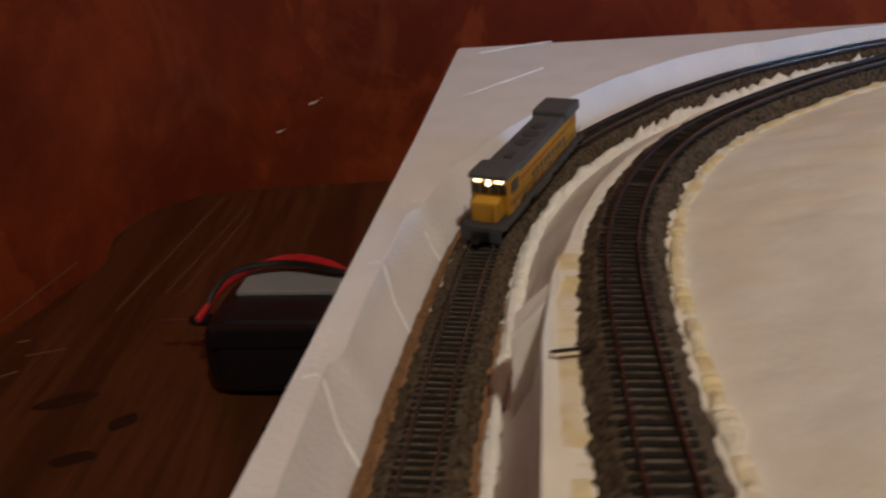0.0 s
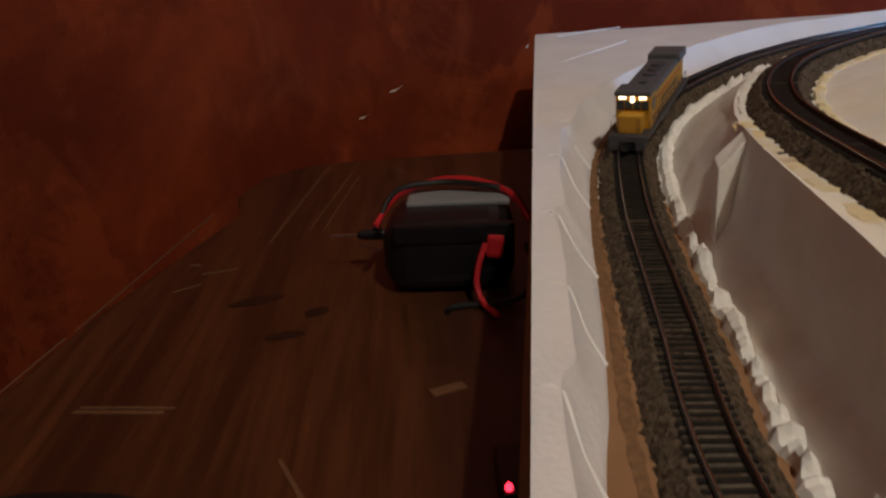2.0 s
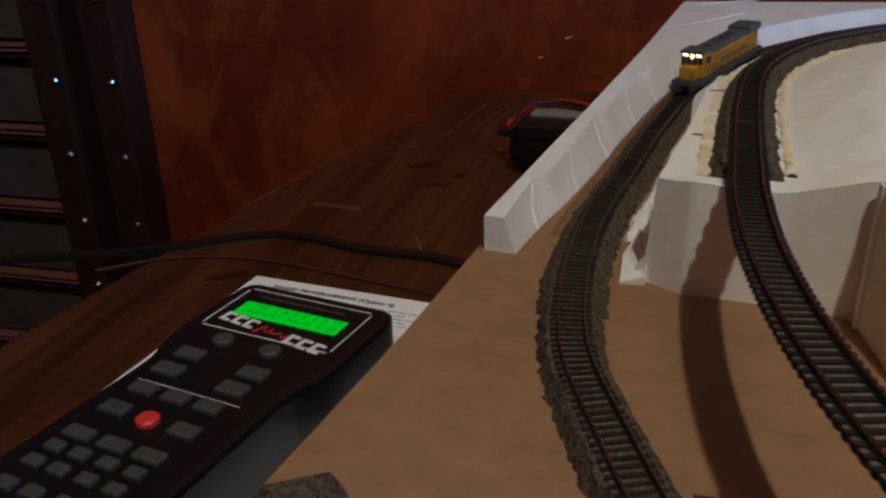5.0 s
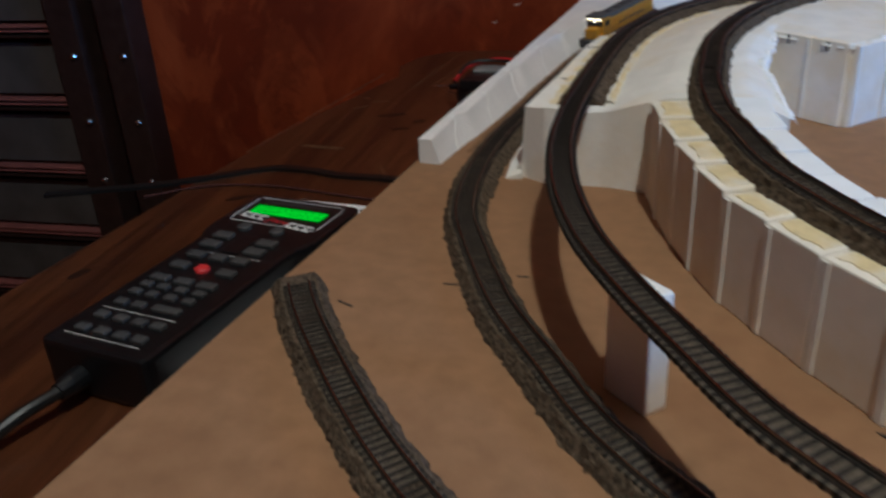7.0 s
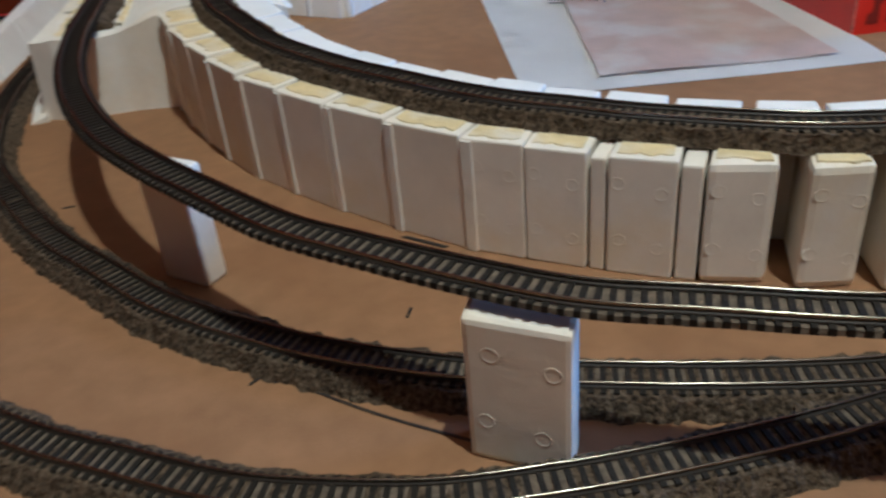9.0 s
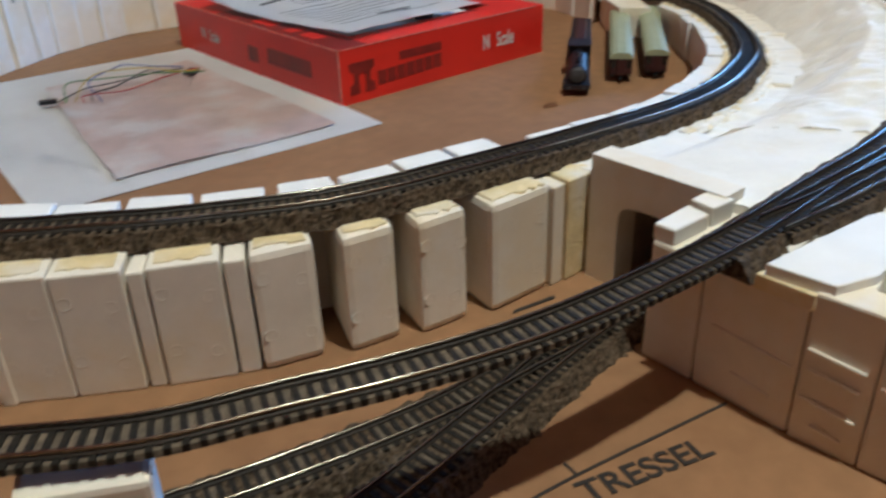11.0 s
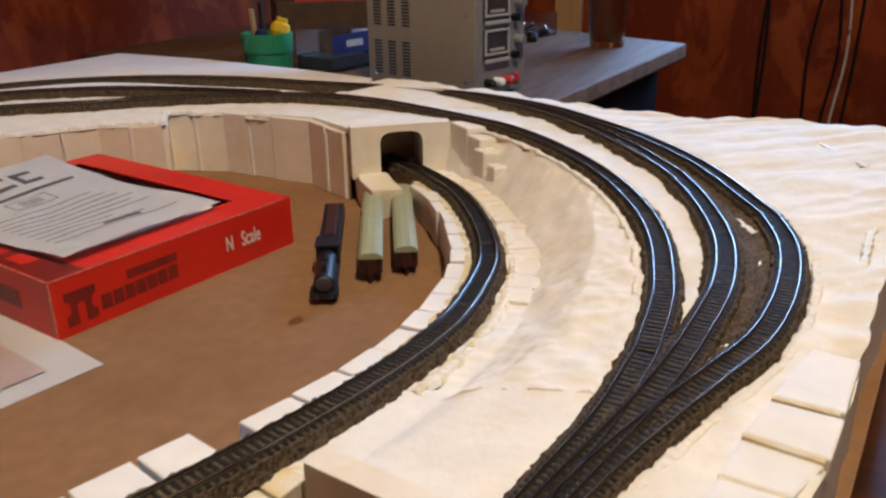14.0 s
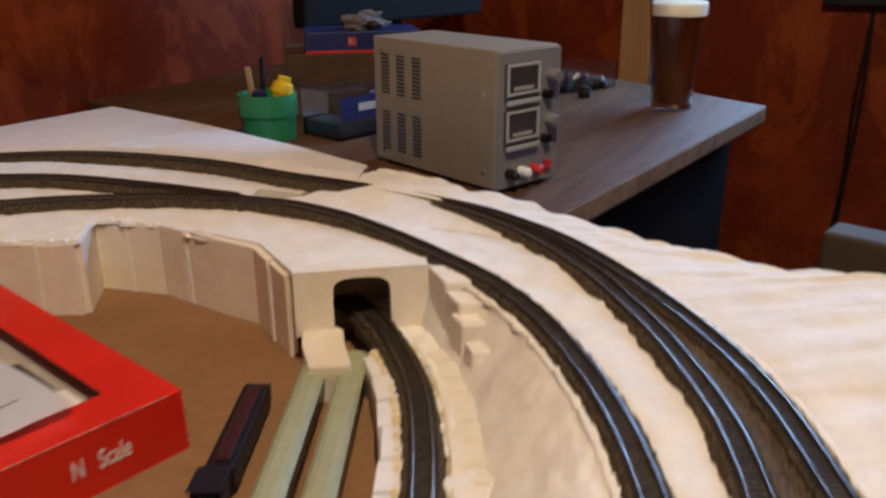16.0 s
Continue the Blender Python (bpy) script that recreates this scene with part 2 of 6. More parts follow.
def loft(rows, count, across=4, lump=0.0, floor=None, lump_scale=40.0, facet=0.0, crisp=()):
    """A surface through several lines, each resampled to the same count, with skirts down to a floor height; crisp lines stay clean and sharp."""
    lines = [even(r, count=count) for r in rows]
    grid = []
    for a, b in zip(lines, lines[1:]):
        for u in np.linspace(0, 1, across, endpoint=False):
            grid.append(a * (1 - u) + b * u)
    grid.append(lines[-1])
    bm = bmesh.new()
    top = []
    for i, r in enumerate(grid):
        row = []
        for p in r:
            co = Vector(p)
            if lump and 0 < i < len(grid) - 1 and not (i % across == 0 and i // across in crisp):
                co.z += lump * noise.noise(co * lump_scale) + 0.5 * lump * noise.noise(co * lump_scale * 2.7)
                if facet:
                    d = noise.voronoi(co * 34 + Vector((0, 0, 1)) * 2)[0]
                    co.z += facet * (d[1] - d[0] - .35) + .35 * facet * noise.noise(co * 190)
            row.append(bm.verts.new(co))
        top.append(row)
    for a, b in zip(top, top[1:]):
        for k in range(count - 1):
            bm.faces.new((a[k], a[k + 1], b[k + 1], b[k]))
    for c in crisp:
        for u, v in zip(top[c * across], top[c * across][1:]):
            bm.edges.get((u, v)).smooth = False
    if floor is not None:
        rim = top[0] + [r[-1] for r in top[1:]] + top[-1][-2::-1] + [r[0] for r in top[-2:0:-1]]
        low = [bm.verts.new((v.co.x, v.co.y, floor)) for v in rim]
        for k in range(len(rim)):
            j = (k + 1) % len(rim)
            bm.faces.new((rim[k], rim[j], low[j], low[k]))
        bm.faces.new(low)
    bmesh.ops.recalc_face_normals(bm, faces=bm.faces[:])
    return bm


# ---- the lines of the tracks: x, y and the height of the railhead ----
BED = 0.0088
LINE_A = spline([(.46, -.43, .0088), (.42, -.425, .0088), (.370, -.418, .0088), (.324, -.411, .0088), (.290, -.403, .0088), (0.2501, -0.3935, .0088), (0.2010, -0.3742, .0088), (0.1527, -0.3505, .0088), (0.1326, -0.3387, .0088), (0.1061, -0.3191, .0088), (0.0848, -0.2990, .0088), (0.0548, -0.2656, .0088), (0.0329, -0.2299, .0088), (0.0087, -0.1884, .0088), (-0.0130, -0.1353, .0088), (-0.0294, -0.0859, .0088), (-0.0345, -0.0301, .0088), (-.033, .022, .0088), (-.029, .059, .0088), (-.021, .105, .0088), (-.014, .15, .0088), (-.006, .20, .0088), (.004, .25, .0097), (.017, .305, .0122), (.033, .345, .016), (.055, .382, .020), (.087, .418, .025), (.14, .467, .030)])
LINE_A = even(np.vstack([LINE_A, spline([(.14, .467, .030), (.20, .508, .033), (.26, .535, .036), (.33, .555, .04), (.45, .57, .045), (.6, .55, .05), (.75, .49, .056), (.87, .39, .06), (.945, .27, .064), (.972, .12, .068), (.968, 0, .070), (.968, -.08, .071), (.962, -.19, .071), (.945, -.25, .071), (.921, -.30, .071), (.885, -.352, .070), (.835, -.41, .069), (.775, -.462, .067), (.68, -.514, .066)])[1:],
    spline([(.68, -.514, .066), (.631, -.527, .065), (.572, -.5295, .064), (.520, -.5225, .062), (.483, -.5090, .0605), (.445, -.4940, .059), (.41, -.4815, .058), (.372, -.4705, .057), (.345, -.4610, .056)])[1:]]), 0.006)
LINE_B = spline([(.028, -.02, .056), (.026, -.05, .056), (.026, -.1, .056), (.032, -.155, .056), (.045, -.207, .056), (.062, -.247, .056), (.080, -.281, .056), (.098, -.313, .056), (.114, -.333, .056), (.140, -.362, .056), (.163, -.384, .056), (.189, -.400, .056), (.219, -.418, .056), (.253, -.434, .056), (.295, -.447, .056), (.339, -.457, .056), (.387, -.465, .057), (.436, -.474, .058), (.49, -.478, .060)])[::-1]
LINE_B = even(np.vstack([LINE_B, spline([(.028, -.02, .056), (.032, .03, .055), (.036, .075, .054), (.041, .12, .053), (.048, .17, .052), (.058, .215, .051), (.075, .26, .051), (.1, .305, .051), (.128, .34, .051), (.16, .37, .051), (.2, .40, .052), (.245, .427, .053), (.33, .47, .055), (.43, .485, .058), (.55, .46, .062), (.66, .40, .066), (.75, .33, .069), (.80, .27, .071), (.85, .187, .072), (.873, .083, .073), (.886, -.01, .073)])[1:]]), 0.006)
LINE_B1 = spline([(.49, -.478, .060), (.555, -.473, .064), (.635, -.451, .067), (.71, -.408, .070), (.777, -.35, .071), (.823, -.292, .072), (.85, -.236, .072), (.872, -.18, .072), (.888, -.115, .073), (.888, -.045, .073), (.860, .04, .072), (.810, .12, .071), (.777, .155, .071), (.733, .22, .070), (.65, .30, .069), (.56, .355, .069), (.47, .38, .069), (.38, .38, .069), (.30, .35, .069), (.23, .30, .069), (.178, .238, .069), (.142, .175, .069), (.114, .09, .069), (.103, 0, .069)])
LINE_C = spline([(.103, 0, .0690), (.1010, -.0328, .0682), (.1041, -.0726, .0656), (.1103, -.0977, .0643), (.1220, -.1420, .0620), (.1362, -.1695, .0600), (.1480, -.1914, .0592), (.1625, -.2140, .0588), (.1752, -.2333, .0583), (.1888, -.2506, .0578), (.1998, -.2616, .0573), (.2147, -.2745, .0568), (.2289, -.2877, .0563), (.2423, -.2983, .0560), (.272, -.322, .056), (.2985, -.3360, .056), (.3205, -.3443, .056), (.3455, -.3525, .0555), (.375, -.3607, .0545), (.412, -.3690, .053), (.445, -.3728, .050), (.477, -.3758, .048), (.512, -.3772, .047), (.5525, -.3720, .045), (.605, -.3595, .043), (.665, -.3300, .041), (.735, -.2840, .037), (.785, -.237, .034), (.82, -.193, .032), (.85, -.14, .031)])
# foot of the upright wall of blocks under the inner curve
WALL_C = spline([(.070, -.030, 0), (.0705, -.037, 0), (.0765, -.08, 0), (.0835, -.106, 0), (.098, -.151, 0), (.114, -.181, 0), (.1275, -.205, 0), (.143, -.228, 0), (.156, -.247, 0), (.171, -.266, 0), (.184, -.279, 0), (.199, -.292, 0), (.213, -.305, 0), (.228, -.317, 0), (.245, -.3295, 0), (.265, -.3425, 0), (.291, -.3560, 0), (.318, -.3680, 0), (.340, -.3760, 0), (.382, -.3830, 0)], .002)
LINE_B2 = spline([(.36, -.464, .0565), (.41, -.476, .058), (.455, -.487, .060), (.51, -.496, .063), (.57, -.500, .066), (.64, -.489, .067), (.725, -.455, .069), (.79, -.412, .070), (.840, -.370, .070), (.88, -.328, .071), (.913, -.285, .071), (.936, -.245, .071), (.952, -.205, .071), (.961, -.165, .071)])
LINE_S = spline([(-.0965, -.171, .0088), (-.0777, -.2056, .0088), (-.0492, -.248, .0088), (-.0205, -.2857, .0088), (.011, -.3197, .0088), (.0415, -.345, .0088), (.067, -.365, .0088), (.091, -.378, .0088), (.12, -.390, .0088), (.15, -.397, .0088), (.18, -.402, .0088), (.216, -.406, .0088), (.255, -.408, .0088), (.296, -.409, .0088), (.324, -.411, .0088)])

# ---- room ----
part("floor", boxed(-2.2, -2.6, -0.86, 2.4, 0.76, -0.80), FLOOR)
tagged(bpy.data.objects["floor"], "dark wooden floor of the room", "floor", kind="structure")
part("ceiling", boxed(-2.2, -2.6, 1.65, 2.4, 0.76, 1.71), CEIL)
tagged(bpy.data.objects["ceiling"], "plain painted ceiling", "ceiling", kind="structure")
part("wall_north", boxed(-2.2, 0.695, -0.80, 2.4, 0.755, 1.65), WALL)
part("wall_west", boxed(-2.26, -2.6, -0.80, -2.2, 0.76, 1.65), WALL)
part("wall_south", boxed(-2.2, -2.66, -0.80, 2.4, -2.6, 1.65), WALL)
bm = boxed(2.34, -2.6, -0.80, 2.40, -0.80, 1.65)
box(bm, 2.34, -0.10, -0.80, 2.40, 0.76, 1.65), box(bm, 2.34, -0.80, -0.80, 2.40, -0.10, 0.20), box(bm, 2.34, -0.80, 1.05, 2.40, -0.10, 1.65)
part("wall_east", bm, WALL)
for w in "wall_north wall_west wall_south wall_east".split():
    tagged(bpy.data.objects[w], "red rag-rolled painted wall with orange mottling", "wall", kind="structure")

# ---- table ----
table = thing("wooden_table", "dark stained wooden table with worn scratched top", "table")
part("tabletop", prism([(-.225, .45), (-.236, .5), (-.222, .55), (-.19, .578), (-.15, .585), (1.04, .60), (1.04, -.95), (-.40, -.95), (-.335, -.10), (-.30, .12), (-.272, .28)], -.085, -.055, 0.004), TABLE, table)
for x, y in ((-.17, .45), (.95, .5), (-.30, -.85), (.95, -.85)):
    part("leg", boxed(x - .03, y - .03, -.80, x + .03, y + .03, -.085, .004), TABLE, table)

# ---- board ----
BOARD = [(-.083, .006), (-.094, -.079), (-.110, -.181), (-.130, -.326), (-.14, -.42), (.02, -.60), (.25, -.60), (.308, -.545), (.42, -.555), (.54, -.572), (.70, -.594), (.86, -.615), (.995, -.615), (1.0, -.30), (1.05, -.05), (1.13, .25), (1.22, .53), (.021, .645), (-.016, .423)]
board = part("layout_board", prism(BOARD, -.012, 0.0), MDF)
tagged(board, "brown hardboard baseboard of the model railway with pencil marks", "baseboard", kind="structure")
part("batten", boxed(-.05, -.40, -.055, .22, -.36, -.012), MDF, board)
part("batten", boxed(.0, .25, -.055, 1.05, .29, -.012), MDF, board)
part("batten", boxed(.45, -.50, -.055, .90, -.46, -.012), MDF, board)

# ---- foam landscape ----
a_in = cut(LINE_A, (-.036, -.012), (.968, -.03))
top_edge = np.vstack([[(-.0045, -.015, .0465), (.009, .062, .047), (.0215, .150, .047), (.0300, .190, .046)], spline([(.046, .245, .036), (.066, .31, .029), (.095, .362, .029), (.135, .408, .029), (.18, .445, .030), (.25, .49, .033), (.34, .51, .036), (.46, .525, .042), (.6, .505, .048), (.73, .445, .055), (.83, .36, .06), (.9, .26, .064), (.92, .12, .065), (.925, 0, .066)])])
b_mid = cut(LINE_B, (.027, -.028), (.886, -.01))
c_mid = cut(LINE_B1, (.103, 0), (.884, -.03))
c_mid = np.vstack([[(.101, -.038, .068)], c_mid])
ZIG = [(.142, -.05, .052), (.138, .05, .056), (.157, .149, .058), (.202, .102, .058), (.278, .169, .060), (.312, .136, .060), (.37, .160, .061), (.44, .189, .061), (.516, .2, .061), (.6, .175, .061), (.68, .135, .061), (.733, .092, .061), (.762, .039, .062), (.804, .074, .062), (.822, .012, .062), (.818, -.05, .062)]
zig = np.vstack([np.linspace(p, q, 12) for p, q in zip(ZIG, ZIG[1:])])
# a gentle lower slope meets the upright rim in a crease near the front
foot_e, rim_e = even(shifted(a_in, -.021, -BED - .001), count=200), even(top_edge, count=200)
front = np.interp(np.linspace(0, 1, 200), [0, .10, .16, 1], [1, 1, 0, 0])[:, None]
crease = foot_e * (1 - (.5 + .24 * front)) + rim_e * (.5 + .24 * front)
crease[:, 2] = (foot_e[:, 2] + rim_e[:, 2]) / 2 * (1 - front[:, 0]) + front[:, 0] * (foot_e[:, 2] + .0135)
mass = part("foam_hillside", loft([shifted(a_in, .024, -BED - .001), shifted(a_in, -.021, -BED - .001), crease, top_edge, shifted(b_mid, .019, -BED), shifted(b_mid, -.019, -BED), shifted(c_mid, .021, -BED), shifted(c_mid, -.021, -BED), zig], 420, 8, 0.0012, -0.0005, 62.0, .0004, (2, 3)), FOAM, smooth=True)
tagged(mass, "white carved foam hillside carrying the raised tracks", "foam landscape", kind="structure")

c_all = cut(LINE_C, (.372, -.3600), (.835, -.165))
b_all = cut(np.vstack([cut(LINE_B, (.345, -.458), (.49, -.478)), LINE_B1[1:]]), (.357, -.460), (.868, -.19))
n_row = 230


def slope_rows(c_run, b_run, count):
    c_foot, b_lip = shifted(c_run, -.029, -BED), shifted(b_run, .0135, -BED + .0030)
    c_e, b_e = even(c_foot, count=count), even(b_lip, count=count)
    fr = np.interp(c_e[:, 0], [.38, .45, .50, .56, .62, .69, .80], [.10, .30, .50, .55, .66, .88, .93])[:, None]
    ledge = c_e * (1 - fr) + b_e * fr
    ledge[:, 2] = b_e[:, 2] - .003
    return [shifted(c_run, 0, -BED), c_foot, ledge, b_lip, shifted(b_run, .004, -BED)]


slope = part("foam_slope", loft(slope_rows(cut(c_all, (.448, -.373), (.835, -.165)), cut(b_all, (.455, -.4755), (.868, -.19)), n_row), n_row, 14, 0.0022, -0.0005, 60.0, .0017), PLASTER, smooth=True)
tagged(slope, "white plastered foam slope between two curved tracks", "foam landscape", kind="structure")
lid = part("foam_tunnel_lid", loft(slope_rows(cut(c_all, (.372, -.3600), (.452, -.373)), cut(b_all, (.357, -.460), (.459, -.476)), 26), 26, 7, 0.0006, .0398, 55.0), PLASTER, smooth=True)
tagged(lid, "flat white foam slab roofing the tunnel beside the trestle", "foam landscape", kind="structure")
b1_all = np.vstack([cut(LINE_B, (.335, -.456), (.49, -.478)), cut(LINE_B1, (.49, -.478), (.888, -.04))[1:]])
d_all = cut(LINE_A, (.345, -.461), (.968, -.05))
outer = even([(.334, -.478, .049), (.330, -.500, .049), (.332, -.526, .050), (.36, -.538, .051), (.42, -.548, .054), (.54, -.566, .056), (.70, -.588, .057), (.86, -.608, .058), (.985, -.608, .059), (.985, -.52, .060), (.966, -.445, .060), (.974, -.365, .060), (.992, -.292, .061), (1.020, -.203, .062), (1.035, -.115, .063), (1.045, -.05, .063)], 0.008)
outer += np.array([(0.006 * noise.noise(Vector(p) * 45), 0.004 * noise.noise(Vector(p) * 38 + Vector((5, 0, 0))), 0.0036 * noise.noise(Vector(p) * 62) + 0.0014 * noise.noise(Vector(p) * 170)) for p in outer])
shelf = part("foam_shelf", loft([b1_all - (0, 0, BED), shifted(b1_all, -.014, -BED + .0030), shifted(d_all, .004, -BED), shifted(d_all, -.004, -BED), shifted(d_all, -.0135, -BED + .0030), outer + np.array([0, 0, .0012])], 320, 11, 0.0026, -0.0005, 42.0, .0008), FOAM, smooth=True)
tagged(shelf, "white foam shelf under the outer curved tracks", "foam landscape", kind="structure")
a_out = cut(LINE_A, (-.033, .005), (.968, -.06))
edge_out = np.array([(-.0795, .006, .017), (-.050, .2, .020), (-.016, .42, .025), (.019, .64, .036), (.4, .635, .037), (.8, .60, .040), (1.19, .52, .050), (1.137, .293, .058), (1.093, .1, .060), (1.053, -.03, .062)])
wander = np.interp(np.linspace(0, 1, len(a_out)), [0, .035, .10, .2, .3, .36, 1], [.0300, .0218, .0188, .0185, .020, .0165, .0165])
inner_low = a_out + sides(a_out)[1] * wander[:, None] - (0, 0, BED + .0004)
inner_top = a_out + sides(a_out)[1] * (wander + np.interp(np.linspace(0, 1, len(a_out)), [0, .04, .12, .3, 1], [.0045, .0095, .0125, .013, .013]))[:, None]
inner_top[:, 2] = np.interp(np.linspace(0, 1, len(inner_top)), [0, .05, .09, .14, .20, .25, .32, .4, .6, .8, 1], [.017, .018, .0195, .0215, .026, .034, .041, .044, .048, .062, .070])
step = np.array([.0016 * noise.cell(Vector((math.floor(p[1] / .062) * 3.7 + math.floor(p[0] / .075) * 1.9, 0.5, 0.5))) + .0026 * ((p[1] % .062) / .062) for p in inner_top])
inner_top = inner_top + sides(inner_top)[1] * (step * np.interp(np.linspace(0, 1, len(step)), [0, .5, 1], [1, 1, .3]))[:, None] * .9
chamfer_mid = even(inner_low, count=len(inner_top)) * .45 + inner_top * .55 - np.array([0, 0, .0014])
border = part("foam_border", loft([inner_low, chamfer_mid, inner_top, edge_out], 420, 3, 0.0005, -0.0005, crisp=(2,)), FOAM_BACK, smooth=True)
tagged(border, "off-white foam sheet along the edge of the layout with cut marks", "foam landscape", kind="structure")


# creases left by the wire cutter on the border sheet
rim_n = sides(inner_top)[1]
for y, reach in ((.055, .006), (.112, .006), (.179, .006), (.259, .006), (.318, .006)):
    i = int(np.argmin(np.abs(inner_top[: len(inner_top) // 3, 1] - y)))
    top, mid, low_p = inner_top[i], chamfer_mid[i - 2], inner_low[i - 3]
    part("crease", tube([tuple(top + rim_n[i] * reach - (0, 0, .0003)), tuple(top - (0, 0, .0004)), tuple(mid - (0, 0, .0003)), tuple(low_p + (0, 0, .0004))], .0006, 6), FOAM_CLEAN, border)
for p in (((.034, .612, .0362), (.065, .625, .0375), (.095, .635, .0380)), ((-.002, .484, .0282), (.035, .508, .0330), (.074, .532, .0385))):
    part("crease", tube(p, .0006, 6), FOAM_CLEAN, border)
# crumbling crust along the foot of the hillside and beside the raised track


def crust(line, off, w, h, seed, name="plaster_crust", material=None, parent=None):
    """A ragged ridge of dried plaster along one side of a track."""
    pts = even(shifted(line, off), 0.0013)
    _, n = sides(pts)
    bm = bmesh.new()
    rings = []
    for p, q in zip(pts, n):
        v = Vector(p)
        k = 0.50 + 0.60 * noise.noise(v * 95 + Vector((seed, 0, 0))) + 0.45 * noise.noise(v * 330 + Vector((0, seed, 0))) + 0.35 * noise.noise(v * 760 + Vector((seed, seed, 0)))
        k, ww = max(0.08, k), w * (1 + 0.7 * noise.noise(v * 140 + Vector((0, 0, seed))))
        base = Vector((p[0], p[1], p[2] - BED - .001))
        rings.append([bm.verts.new(base + Vector(q) * u * ww + Vector((0, 0, z * h * k + (.001 if z else 0)))) for u, z in ((-1, 0), (-.7, .75), (-.1, 1), (.55, .7), (1, 0))])
    for i, j in zip(rings, rings[1:]):
        for k in range(4):
            bm.faces.new((i[k], i[k + 1], j[k + 1], j[k]))
    bmesh.ops.recalc_face_normals(bm, faces=bm.faces[:])
    return part(name, bm, material or PLASTER, parent)


crust(cut(LINE_A, (-.031, .025), (.30, .545)), -.0192, .0034, .0074, 3, parent=mass)
crust(cut(LINE_A, (-.029, .025), (.55, .56)), .0176, .0026, .0010, 5, "cork_crust", CORK, border)
crust(cut(LINE_B, (.030, -.005), (.60, .43)), -.0172, .0028, .0026, 8, material=GLUE, parent=mass)
crust(cut(LINE_B, (.062, .225), (.60, .43)), .0160, .0018, .0008, 9, parent=mass)
crust(cut(LINE_B1, (.55, -.474), (.872, -.18)) + (0, 0, .003), .0135, .0022, .0018, 11, parent=slope)
crust(cut(LINE_C, (.45, -.373), (.79, -.232)), -.0160, .0030, .0030, 12, parent=slope)
crust(cut(LINE_A, (.90, -.33), (.39, -.476)) + (0, 0, .003), .0135, .0024, .0018, 14, parent=shelf)
part("foam_wedge", prism([(.0150, .172, .034), (.0290, .177, .046), (.0310, .188, .046), (.0175, .184, .036)], -.0004, .04, .0005), FOAM, mass)
part("foam_toe", prism([(-.0168, -.0185, .001), (-.0065, -.0180, .004), (-.0060, -.008, .015), (-.010, .016, .012), (-.0165, .004, .004)], -.0004, .002, .0004), FOAM, mass)
# dried glue in the seams beside the inner curve
crust(cut(LINE_C, (.445, -.3728), (.79, -.232)), -.0150, .0042, .0016, 51, "glue_smear", GLUE, slope)
crust(cut(LINE_C, (.106, -.08), (.79, -.232)), .0132, .0030, .0024, 53, "glue_smear", GLUE, slope)
# yellow glue along the rim beside the raised track
crust(cut(LINE_B, (.029, -.012), (.055, .205)), .0165, .0042, .0007, 21, "glue_smear", GLUE, mass)
crust(np.array([(.913, -.531, .0605), (.880, -.552, .0600), (.844, -.571, .0595)]) + np.array([0, 0, BED]), 0.0, .0030, .0005, 41, "glue_seam", GLUE, shelf)
crust(np.array([(.600, -.560, .0575), (.640, -.566, .0580), (.700, -.571, .0585)]) + np.array([0, 0, BED]), 0.0, .0030, .0005, 43, "glue_seam", GLUE, shelf)
crust(zig + np.array([0, 0, BED - .0022]), 0.0, .0042, .0042, 31, "torn_edge", FOAM_CLEAN, mass)
# foam roof behind the tunnel mouth
roof_slab = part("foam_tunnel_roof", prism([(.7805, -.160, .0672), (.840, -.228, .0690), (.868, -.205, .0640), (.880, -.120, .0645), (.874, -.030, .0645), (.8185, -.028, .0640), (.8185, -.096, .0655)], .0618, .066, .0008), FOAM)
tagged(roof_slab, "creased white foam roof over the tunnel mouth", "foam landscape", kind="structure")


# ---- tracks ----
GAUGE = 0.0097
BROWNFILL = mat("brown_ballast", (0.105, 0.074, 0.048), 0.95, var=0.6, scale=500, bump=1.0, bscale=600, second=(0.19, 0.14, 0.095), sscale=60, samount=0.5, spec=0.2)
DECK = mat("dark_deck_strip", (0.125, 0.098, 0.070), 0.85, var=0.4, scale=300, bump=0.4, bscale=500)


def sleeper_mesh():
    bm = boxed(-.00082, -.0076, -.0020, .00082, .0076, 0.0)
    me = bpy.data.meshes.new("sleeper")
    bm.to_mesh(me)
    bm.free()
    me.materials.append(SLEEPER)
    return me


SLEEPER_ME = sleeper_mesh()


